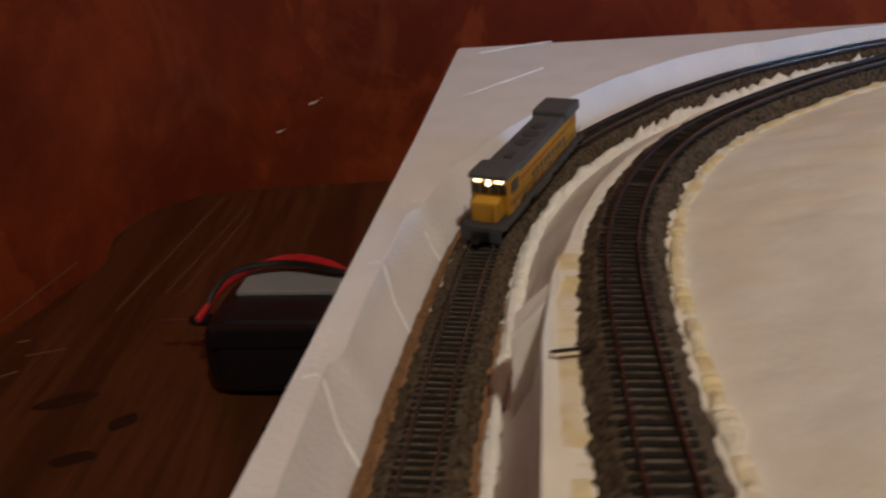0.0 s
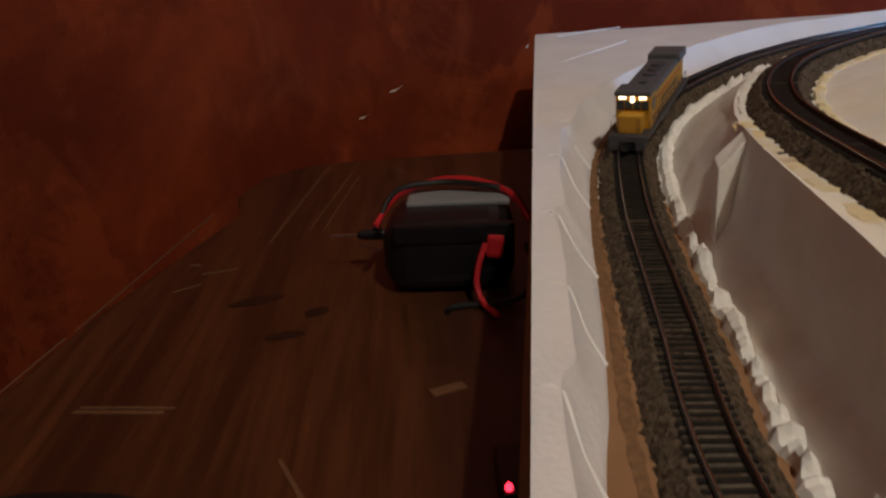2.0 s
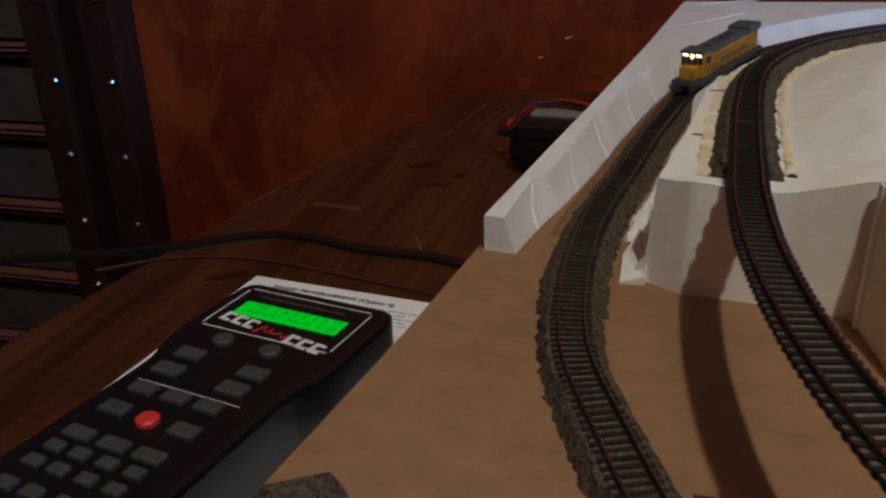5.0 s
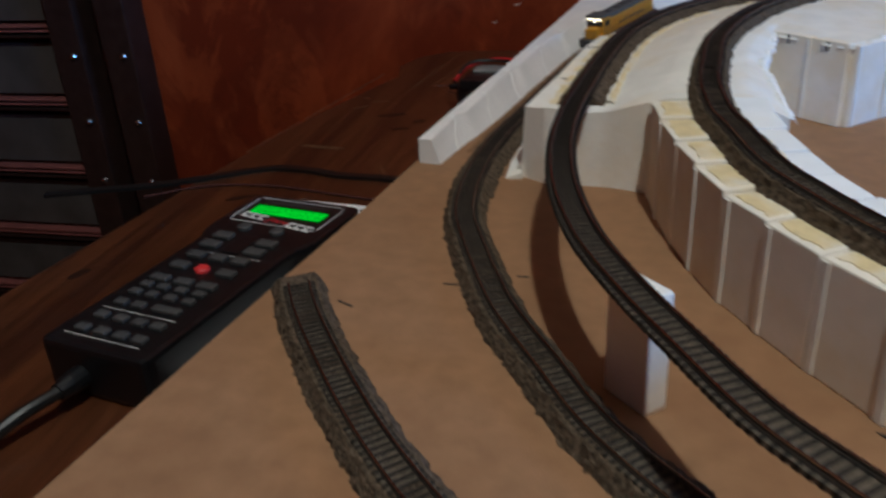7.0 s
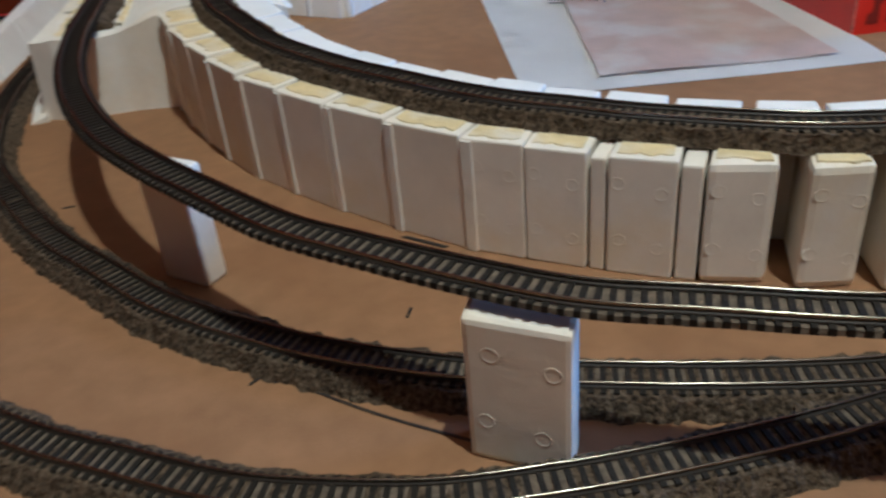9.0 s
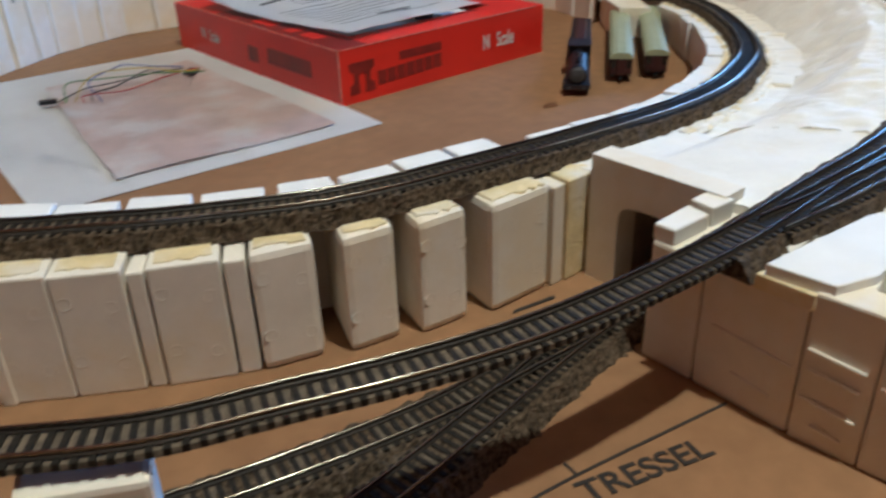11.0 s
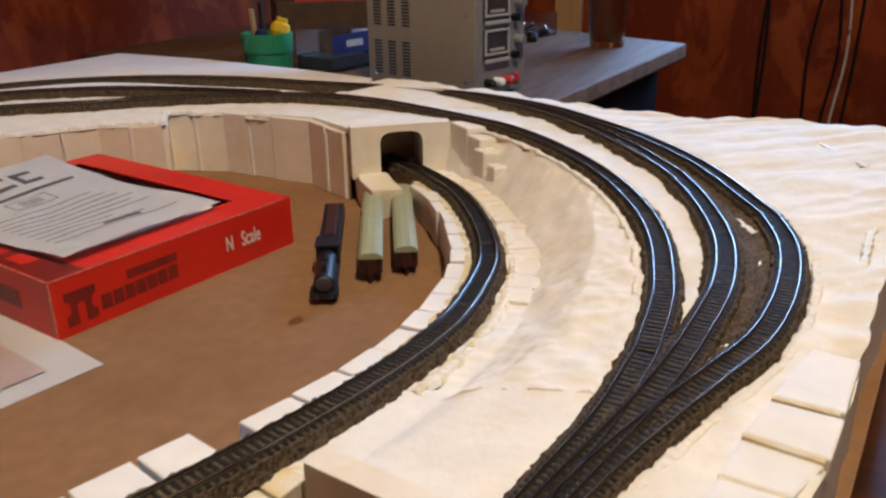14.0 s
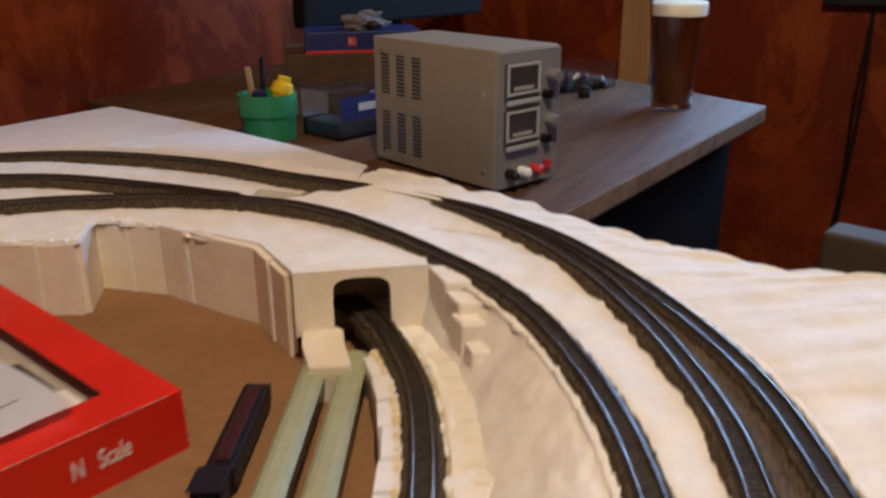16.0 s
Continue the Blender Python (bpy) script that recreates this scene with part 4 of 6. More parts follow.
# ---- west abutment pieces ----
def scored(th, p, q, lines):
    """Raised score lines left across the face of a block from p to q."""
    p, q = Vector((*p, 0)), Vector((*q, 0))
    n = Vector(((q - p).y, -(q - p).x, 0)).normalized()
    for z, u, v in lines:
        a, b = p.lerp(q, u), p.lerp(q, v)
        part("score_line", tube([(*(a + n * .0001).xy, z), (*(a.lerp(b, .5) + n * .0003).xy, z - .0007), (*(b + n * .0001).xy, z - .0016)], .0006, 6), FOAM_CUT, th)


foam_block([(.327, -.4285), (.3225, -.4490), (.372, -.458), (.3735, -.436)], 0.0, .0465, "tall foam abutment at the end of the trestle", .0014, "foam_abutment", group="abutment blocks", marks=4)
t2 = foam_block([(.3222, -.4495), (.3140, -.4840), (.352, -.490), (.372, -.4585)], 0.0, .0465, "wide foam abutment with round mould marks", .0016, "foam_abutment", group="abutment blocks", marks=4)
scored(t2, (.3222, -.4495), (.3140, -.4840), ((.026, .15, .95), (.012, .4, .8)))
part("glue_smear", prism([(.3165, -.4665), (.3128, -.4850), (.3205, -.4880), (.3240, -.4700)], .046, .0512, .0005), GLUE, t2)
t3 = foam_block([(.3136, -.4846), (.3112, -.5052), (.350, -.508), (.352, -.4895)], 0.0, .0520, "foam abutment block scored across its front", .0009, "foam_abutment", group="abutment blocks")
scored(t3, (.3128, -.4852), (.3108, -.5035), ((.034, .05, .95), (.027, .1, .9), (.0165, .05, .95), (.008, .3, .8)))
t4 = foam_block([(.3108, -.5056), (.3092, -.5230), (.350, -.5275), (.352, -.5084)], 0.0, .0515, "foam abutment block with torn glossy skin", .0009, "foam_abutment", group="abutment blocks")
scored(t4, (.3112, -.5062), (.3092, -.5225), ((.030, .05, .95), (.021, .5, .95), (.017, .3, .9), (.006, .6, .9)))
foam_block([(.3092, -.5234), (.3085, -.5315), (.345, -.5365), (.347, -.5279)], 0.0, .0515, "narrow foam abutment block at the corner", .0012, "foam_abutment", group="abutment blocks")
foam_block([(.328, -.4282), (.3262, -.4365), (.3445, -.4405), (.3480, -.4315)], .0465, .0525, "thin foam offcut beside the trestle track", .0008, "foam_offcut", group="foam offcuts", material=FOAM_CLEAN)
foam_block([(.3495, -.4315), (.3465, -.4410), (.3580, -.4440), (.3620, -.4340)], .0465, .0540, "small foam offcut leaning by the tunnel", .0008, "foam_offcut", group="foam offcuts", material=FOAM_CLEAN)
foam_block([(.3165, -.4690), (.3145, -.4895), (.3275, -.4970), (.380, -.5070), (.3855, -.4985), (.368, -.4845)], .0490, .0552, "flat bluish white foam sheet beside the turnout", .0005, "foam_offcut", group="foam offcuts", material=FOAM_CLEAN)
sq = foam_block([(.3245, -.4985), (.3190, -.5180), (.3540, -.5250), (.3560, -.5030)], .0490, .0592, "square white foam offcut standing proud", .0006, "foam_offcut", group="foam offcuts", material=FOAM_CLEAN)
part("glue_smear", prism([(.3535, -.5252), (.3620, -.5220), (.3610, -.5040), (.3565, -.5040)], .0505, .0568, .0008), GLUE, sq)
for q, zt, label in (([(.3605, -.5050), (.3560, -.5350), (.3865, -.5425), (.3885, -.5115)], .0558, "broad flat foam slab on the shelf"), ([(.3900, -.5125), (.3880, -.5430), (.4090, -.5465), (.4125, -.5165)], .0572, "white foam slab with a yellow glue seam"), ([(.4135, -.5170), (.4100, -.5405), (.4330, -.5500), (.4385, -.5215)], .0575, "white foam slab near the layout edge"), ([(.4400, -.5220), (.4340, -.5515), (.4640, -.5560), (.4670, -.5290)], .0590, "uneven white foam slab near the layout edge"), ([(.4690, -.5300), (.4660, -.5560), (.5120, -.5620), (.5160, -.5430)], .0600, "long white foam slab along the layout edge")):
    th = foam_block(q, .0495, zt, label, .0016, "foam_offcut", group="foam offcuts", material=FOAM_CLEAN)
    part("glue_seam", prism([(q[0][0] - .0012, q[0][1]), (q[1][0] - .0012, q[1][1] + .002), (q[1][0] + .0016, q[1][1] + .002), (q[0][0] + .0018, q[0][1])], .0495, zt - .0006, .0004), GLUE, th)
# foam tiles on the outside of the descending curve
s = .175
while s < low_s[-1] - .03:
    e = s + r.uniform(.014, .024)
    q = [on_low(s + .0007, -.0135), on_low(e, -.0135), on_low(e, -.0320 + r.uniform(-.003, .003)), on_low(s + .0007, -.0320 + r.uniform(-.003, .003))]
    foam_block([(p[0], p[1], p[2] + .0010 + r.uniform(-.0005, .0012)) for p in q], .002, q[0][2], "small foam tile on the outside of the descending curve", .0009, "foam_tile", group="outer foam tiles")
    s = e
# east portal step and side rocks
foam_block([(.799, -.150), (.765, -.176), (.742, -.200), (.757, -.222), (.780, -.200), (.797, -.186)], 0.0, .026, "low foam step in front of the tunnel mouth", .001, "foam_step", group="foam offcuts")
for q, z in (([(.834, -.232), (.813, -.257), (.823, -.272), (.847, -.250)], .0690), ([(.8125, -.2575), (.798, -.2755), (.809, -.290), (.8225, -.2725)], .0640), ([(.800, -.268), (.788, -.283), (.797, -.296), (.809, -.283)], .0560), ([(.783, -.287), (.773, -.298), (.781, -.311), (.793, -.299)], .0480)):
    foam_block(q, .015, z, "broken step of foam rock beside the tunnel", .0022, "foam_rock", group="foam rocks", material=PLASTER)
# foam cover over the buried outer track
part("foam_cover", prism([(.905, -.050, .0665), (.985, -.105, .0735), (.985, -.150, .0725), (.955, -.232, .066), (.925, -.245, .064), (.905, -.15, .064)], .055, .07, .0008), FOAM)
tagged(bpy.data.objects["foam_cover"], "white foam sheet covering the buried outer track", "foam sheet")
# panels along the inner back wall
WALLS = ZIG[2:] + [(.817, -.095, .062), (.786, -.150, .062)]
for i, (p, q) in enumerate(zip(WALLS, WALLS[1:])):
    p, q = np.array(p), np.array(q)
    ln = float(np.linalg.norm((q - p)[:2]))
    wide = .030 if i < 7 else .040
    k = max(1, round(ln / wide))
    d = (q - p) / ln
    nrm = np.array([d[1], -d[0]])
    for j in range(k):
        a, b = p + (q - p) * (j / k + .0004 / ln), p + (q - p) * ((j + 1) / k - .0004 / ln)
        o = .0035 + r.uniform(-.0008, .0012)
        th = foam_block([tuple(a[:2] + nrm * o), tuple(b[:2] + nrm * (o + r.uniform(-.0008, .0008))), tuple(b[:2] - nrm * .004), tuple(a[:2] - nrm * .004)], 0.0, (.0624 if p[0] > .8 and p[1] < .02 else .0578) + r.uniform(-.0008, .0008), "upright white foam panel facing the inner board", .0008, "foam_upright", group="foam panels of the inner wall")
        if i < 7 or j % 2:
            lean = r.uniform(-.004, .004)
            bm = bmesh.new()
            low_q, top_q = [], []
            for du, dn in ((0, -.001), (0, .0013), (.0022, .0013), (.0022, -.001)):
                w = a[:2] + d[:2] * du + nrm * (o + dn)
                low_q.append(bm.verts.new((*(w + d[:2] * lean), .0005))), top_q.append(bm.verts.new((*w, .0570)))
            for f in range(4):
                bm.faces.new((low_q[f], low_q[(f + 1) % 4], top_q[(f + 1) % 4], top_q[f]))
            bm.faces.new(top_q)
            bmesh.ops.recalc_face_normals(bm, faces=bm.faces[:])
            part("seam_strip", bm, FOAM_CLEAN, th, "pale glue seam")
        if i < 6 and r.random() < .6:
            c = a * .5 + b * .5
            part("pencil_mark", boxed(-.0006, -.0006, -.003, .0006, .0006, .003, m=Matrix.Translation((*(c[:2] + nrm * (o + .0002)), .0545))), PEN, th)

# ---- pencil and ink on the board ----
marks = part("pencil_mark", boxed(-.025, -.1605, 0, -.017, -.1595, .0004), PEN, board)
for x, y, l, a in ((.0125, -.148, .006, 0), (-.067, -.185, .009, -27), (-.094, -.198, .006, 20), (.082, -.3145, .007, 30), (.0845, -.3125, .007, -20), (.138, -.2995, .006, 60), (.089, -.318, .005, 10), (.2605, -.4385, .006, 70)):
    ob = part("pencil_mark", boxed(-l / 2, -.0005, 0, l / 2, .0005, .0004), PEN, board)
    ob.matrix_world = pose(x, y, 0, 0, 0, a)
part("pencil_line", sweep(bmesh.new(), spline([(.086, -.313, 0.0), (.113, -.345, 0.0), (.140, -.371, 0.0)]), [(-.0005, 0), (-.0005, .0004), (.0005, .0004), (.0005, 0)]), PEN, board)
part("pencil_line", sweep(bmesh.new(), spline([(.236, -.434, 0.0), (.262, -.4425, 0.0), (.318, -.464, 0.0)]), [(-.0005, 0), (-.0005, .0004), (.0005, .0004), (.0005, 0)]), PEN, board)
words("TRESSEL", .0118, pose(.2735, -.4570, .0003, 0, 0, -27), PEN, board, "lettering", 1.08, bold=.0002)
for x, y, a in ((.1575, -.2545, -49), (.3325, -.3790, -19)):
    ob = part("ink_streak", prism([(-.011, -.0006), (.010, -.0011), (.011, .0008), (-.009, .0010)], 0, .0005), PEN, board)
    ob.matrix_world = pose(x, y, 0, 0, 0, a)
part("stain", prism([(.553 + .006 * math.cos(k) * (1 + .3 * math.sin(3 * k)), -.250 + .004 * math.sin(k)) for k in np.linspace(0, 6.0, 14)], 0, .0003), mat("brown_stain", (0.16, 0.07, 0.03), 0.6, bump=0.0), board)
# pins beside the tracks
for x, y, z in ((.024, .141, .0475), (.010, .055, .0455)):
    ob = part("pencil_mark", boxed(-.006, -.0006, 0, .006, .0006, .0004), PEN, mass)
    ob.matrix_world = pose(x + .004, y, z, 0, 0, 6)


# ---- on the table: controller, instruction sheet, leads ----
TZ = -.055
sheet = thing("instruction_sheet", "white printed instruction sheet lying under the handheld controller", "paper", m=pose(-.2295, .0635, TZ, 0, 0, -7.0))
part("sheet", prism([(0, 0), (0, -.235), (.150, -.235), (.150, 0)], .0002, .0006), PAPER, sheet)
words("PAGED PROGRAMMING (Option 4)", .0050, pose(.056, -.0095, .0007), INK, sheet, "heading", bold=.00012)
bars(text_rows(.010, .14, -.225, -.0165, .0036, 3, .0042), pose(0, 0, .0006), FAINTINK, sheet, h=.0008)["kind"] = "stuff"

ctl = thing("handheld_controller", "black handheld train controller with green lit display and grey keys", "controller", m=pose(-.1966, -.2077, TZ + .0008, 0, 0, -11.5))
half = [(-.0335, 0.0), (-.0355, 0.004), (-.0355, .118), (-.0362, .127), (-.0396, .136), (-.0418, .143), (-.0424, .150), (-.0424, .1930), (-.0412, .1985), (-.0372, .2015)]
outline = half + [(-x, y) for x, y in half[::-1]]
outline = [(x, y) for x, y in outline]
part("case", prism(outline, 0.0, .0305, .003), BLACK, ctl)
ZT = .0307
scr = part("display", boxed(-.0283, .1705, ZT - .001, .0272, .1828, ZT + .0002), LCD, ctl, "lit green liquid crystal display")
r = random.Random(8)
for row in (.1780, .1725):
    for k in range(20):
        if r.random() < .6:
            x = -.0268 + k * .0027
            dig = boxed(x, row, ZT + .0002, x + .0005, row + .0036, ZT + .0003)
            for y in r.sample((0.0, .0016, .0032), r.choice((1, 2, 3))):
                box(dig, x + .0005, row + y, ZT + .0002, x + .0019, row + y + .0004, ZT + .0003)
            part("display_digit", dig, LCDINK, scr)
for x0, y0, x1, y1 in ((-.034, .1565, .032, .157), (-.034, .1945, .032, .195), (-.0355, .1585, -.035, .193), (.033, .1585, .0335, .193),  (-.027, .110, .024, .1103), (-.027, .0095, .024, .0098), (-.027, .0365, .024, .0368)):
    part("white_outline", boxed(x0, y0, ZT - .0003, x1, y1, ZT + .0001), WHITEINK, ctl)
bars([(-.026, .022, 0)], pose(0, .1885, ZT - .0002), GREYKEY, ctl, "print_line", .0014)
for x0, y0 in ((-.0310, .1596), (.0090, .1580)):
    for k in range(3):
        x, slant = x0 + k * .0072, Matrix(((1, .28, 0, 0), (0, 1, 0, 0), (0, 0, 1, 0), (0, 0, 0, 1)))
        glyph = boxed(x, 0, ZT - .0003, x + .0020, .0072, ZT + .00015)
        box(glyph, x + .0020, .0054, ZT - .0003, x + .0056, .0072, ZT + .00015), box(glyph, x + .0020, 0, ZT - .0003, x + .0056, .0017, ZT + .00015)
        o = part("emblem_block", glyph, WHITEINK, ctl)
        o.matrix_basis = Matrix.Translation((0, y0, 0)) @ slant
part("emblem_flourish", tube([(-.0082, .1590, ZT), (-.0052, .1664, ZT), (-.0034, .1600, ZT), (-.0006, .1648, ZT), (.0010, .1595, ZT), (.0040, .1640, ZT), (.0066, .1595, ZT), (.0090, .1625, ZT)], .0004, 6), REDKEY, ctl)


def key(x, y, w, h, material=None, label="", rnd=False):
    if rnd:
        bm = lathe(bmesh.new(), [(w / 2, 0), (w / 2, .0018), (w / 2 * .85, .0024)], 18, pose(x, y, ZT - .0002))
        return part("key", bm, material or GREYKEY, ctl, label)
    return part("key", box(bmesh.new(), x - w / 2, y - h / 2, ZT - .0006, x + w / 2, y + h / 2, ZT + .0020, .0008), material or GREYKEY, ctl, label)


key(-.0145, .1475, .0095, .0095, rnd=True), key(.0105, .1473, .0095, .0095, rnd=True)
for x, y in ((-.0195, .1323), (-.0195, .1192), (.0150, .1301), (.0145, .1180)):
    key(x, y, .013, .0080)
part("thumbwheel", boxed(-.0085, .113, ZT - .001, .0055, .137, ZT + .0006, .0006), BLACK, ctl)
for x in (-.0185, -.0020, .0140):
    key(x, .1046, .0112, .0072)
key(-.0185, .0898, .0115, .0076), key(-.0015, .0890, .0090, .009, REDKEY, "red round key", True), key(.0158, .0890, .0115, .0072)
for x in (-.0185, -.0015, .0150):
    key(x, .0728, .0122, .0064)
for y in (.0640, .0550):
    for x in (-.0205, -.0085, .0045, .0170):
        key(x, y, .0074, .0054)
key(-.0193, .0430, .0078, .0056), key(-.0071, .0431, .0078, .0056), key(.0120, .0436, .0180, .0056)
for y in (.0287, .0154):
    for x in (-.0192, -.0060, .0070, .0192):
        key(x, y, .0080, .0060)
part("cable_boot", lathe(bmesh.new(), [(.0065, 0), (.006, .012), (.0045, .020)], 14, pose(-.010, .004, .013, 90, 0, 0)), BLACK, ctl)
part("cord", tube([(-.010, -.014, .013), (-.014, -.034, .012), (-.022, -.060, .005), (-.026, -.085, .0042), (-.022, -.13, .0042), (-.03, -.20, .0042)], .0036, 10), BLACKWIRE, ctl)

flat = thing("flat_black_cable", "flat black cable running across the table", "cable")
part("cable", sweep(bmesh.new(), spline([(-.42, .045, TZ), (-.335, .075, TZ), (-.300, .093, TZ), (-.252, .122, TZ), (-.215, .122, TZ), (-.181, .112, TZ), (-.135, .108, TZ), (-.094, .096, TZ), (-.03, .085, TZ)], .004), [(-.0042, 0), (-.0042, .0030), (.0042, .0030), (.0042, 0)]), BLACKWIRE, flat)
thin = thing("thin_brown_wire", "thin dark brown wire lying beside the black cable", "wire")
part("wire", tube([(-.330, .050, TZ + .001), (-.29, .078, TZ + .001), (-.235, .085, TZ + .001), (-.17, .072, TZ + .001), (-.11, .058, TZ + .001), (-.06, .05, TZ + .001)], .0011, 6), BROWNWIRE, thin)
led = thing("power_panel", "small dark panel with a red indicator light", "panel")
part("panel_body", boxed(-.076, .098, TZ, -.046, .126, TZ + .010, .001), BLACK, led)
part("indicator", lathe(bmesh.new(), [(.0013, 0), (.0013, .0012), (.0006, .0022)], 10, pose(-.0735, .101, TZ + .010)), LED, led, "glowing red indicator light")

# multimeter bundle behind the foam border
meter = thing("battery_pack", "black rounded power pack with coiled red and black test leads", "power pack", m=pose(-.118, .281, TZ, 0, 0, -6))
part("case", box(bmesh.new(), 0, 0, 0, .070, .058, .0405, .018, seg=6), BLACK, meter, smooth=False)
part("top_plate", box(bmesh.new(), .012, .030, .0395, .068, .056, .0425, .001), PSUFRONT, meter, "grey top plate")
part("front_lip", box(bmesh.new(), .008, -.0012, .030, .070, .004, .040, .0015), BLACK, meter)
for k in range(3):
    a = .003 * k
    part("lead", tube([(-.004, .018, .034 - a * .3), (.006, .040, .0435 + a * .5), (.030, .056 - a, .0480), (.055, .050 - a, .0470), (.070, .034 + a, .0430), (.078, .012 + a, .036)], .0017, 8), (REDWIRE, REDWIRE, BLACKWIRE)[k], meter)
part("plug", box(bmesh.new(), .052, -.004, .028, .061, .006, .040, .002, m=pose(0, 0, 0, 0, 6, 0)), REDWIRE, meter, "red lead plug")
part("lead", tube([(.055, -.003, .030), (.051, -.008, .020), (.050, -.012, .010), (.054, -.020, .0035), (.060, -.028, .0017)], .0016, 8), REDWIRE, meter)
part("lead", tube([(.076, .020, .020), (.080, .000, .012), (.070, -.014, .004), (.040, -.016, .0017), (.035, -.022, .0017)], .0016, 8), BLACKWIRE, meter)
probe = part("probe", lathe(bmesh.new(), [(.0028, 0), (.0034, .010), (.0028, .022), (.0016, .024)], 12, pose(.006, .040, .022, 0, -90, 0)), BLACK, meter)
part("probe_tip", lathe(bmesh.new(), [(.0007, 0), (.0007, .014), (.0001, .018)], 8, pose(-.018, .040, .022, 0, -90, 0)), STEEL, probe, "bare metal probe tip")
part("probe_tip", lathe(bmesh.new(), [(.0006, 0), (.0006, .016), (.0001, .018)], 8, pose(-.002, .034, .015, 0, -84, -12)), STEEL, meter)

# scratches and knots of the table
for i, (p, q, w) in enumerate((((-.193, .38), (-.171, .564), .0007), ((-.170, .40), (-.150, .54), .0005), ((-.160, .40), (-.143, .53), .0005), ((-.245, .187), (-.206, .181), .0011), ((-.096, .180), (-.082, .1855), .0030), ((-.243, .19), (-.202, .184), .0008), ((-.153, .141), (-.142, .117), .0009), ((-.225, .335), (-.205, .34), .0007), ((-.236, .31), (-.222, .32), .0007), ((-.292, .165), (-.276, .26), .0006), ((-.274, .268), (-.244, .455), .0005), ((-.236, .35), (-.230, .352), .0010))):
    d = Vector(q) - Vector(p)
    ob = part("scratch", boxed(0, -w, 0, d.length, w, .0004), SCRATCH, table)
    ob.matrix_world = Matrix.Translation((*p, TZ)) @ Matrix.Rotation(math.atan2(d.y, d.x), 4, "Z")
for x, y, a, b, rot in ((-.186, .290, .013, .0055, 20), (-.152, .270, .008, .0045, 35), (-.165, .245, .011, .004, 15), (-.247, .060, .012, .0035, 35), (-.30, -.08, .010, .004, 70)):
    ob = part("knot", prism([(a * math.cos(k) * (1 + .2 * math.sin(2 * k + x * 90)), b * math.sin(k)) for k in np.linspace(0, 6.28, 18)[:-1]], 0, .0003), KNOT, table)
    ob.matrix_world = pose(x, y, TZ, 0, 0, rot)
# chips in the wall paint
for x, z, l, a in ((-.111, -.014, .0075, 15), (-.145, -.039, .0055, 10), (.02, .02, .003, 40)):
    ob = part("paint_chip", prism([(-l, -.0005), (-.2 * l, -.0013), (l, .0018), (l * .3, .0006), (-l * .6, .0007)], 0, .0006), WALLCHIP, bpy.data.objects["wall_north"])
    ob.matrix_world = pose(x, .6948, z, 90, 0, 0) @ pose(0, 0, 0, 0, 0, a)


# ---- locomotive ----
def at_track(line, q, back):
    """The pose on a track of a car whose front stands at q and whose rear lies back metres further along."""
    i = int(np.argmin(np.linalg.norm(line[:, :2] - np.array(q), axis=1)))
    j = min(i + int(back / 0.006), len(line) - 1)
    a, b = Vector(line[i]), Vector(line[j])
    d = a - b
    yaw, pitch = math.atan2(d.y, d.x), math.atan2(d.z, d.xy.length)
    return Matrix.Translation((a + b) / 2) @ Matrix.Rotation(yaw, 4, "Z") @ Matrix.Rotation(-pitch, 4, "Y")


loco = thing("model_locomotive", "yellow and grey diesel model locomotive with lit headlights", "locomotive", m=at_track(LINE_A, (.0145, .300), .118))
L = .059
body = part("hood", box(bmesh.new(), -L + .006, -.0080, .0082, L - .026, .0080, .0232, .0008), YELLOW, loco)
for s in (-1, 1):
    for k in range(9):
        x = -L + .012 + k * .0085
        part("door_panel", boxed(x, s * .0080 - .0003, .0105, x + .0062, s * .0080 + .0003, .0185), YELLOW, body)
    part("side_stripe", boxed(-L + .008, s * .0081 - .0002, .0190, L - .028, s * .0081 + .0002, .0195), REDPAINT, body)
    bm = bmesh.new()
    for k in range(9):
        box(bm, -.032 + k * .0055, s * .00825 - .0002, .0135, -.029 + k * .0055, s * .00825 + .0002, .0165)
    part("side_lettering", bm, DARKGREY, body)
roof = part("roof", box(bmesh.new(), -L + .005, -.0084, .0226, L - .022, .0084, .0262, .0014), LOCOGREY, loco, "grey roof")
part("radiator", box(bmesh.new(), -L + .004, -.0096, .0236, -L + .026, .0096, .0290, .0014), LOCOGREY, roof)
for k in range(3):
    part("roof_fan", lathe(bmesh.new(), [(.0042, 0), (.0042, .0007), (.0036, .0009)], 18, pose(-.018 + k * .011, 0, .0261)), DARKGREY, roof)
part("exhaust", boxed(.018, -.002, .0260, .024, .002, .0272, .0003), DARKGREY, roof)
cab = part("cab", box(bmesh.new(), L - .0265, -.0092, .0080, L - .0125, .0092, .0262, .0010), YELLOW, loco)
part("cab_roof", box(bmesh.new(), L - .0275, -.0096, .0256, L - .0105, .0096, .0284, .0014), LOCOGREY, cab, "grey cab roof")
for y0, y1 in ((-.0082, -.0046), (-.0040, -.0004), (.0004, .0040), (.0046, .0082)):
    part("windscreen", boxed(L - .0127, y0, .0185, L - .0120, y1, .0232), WINDOW, cab)
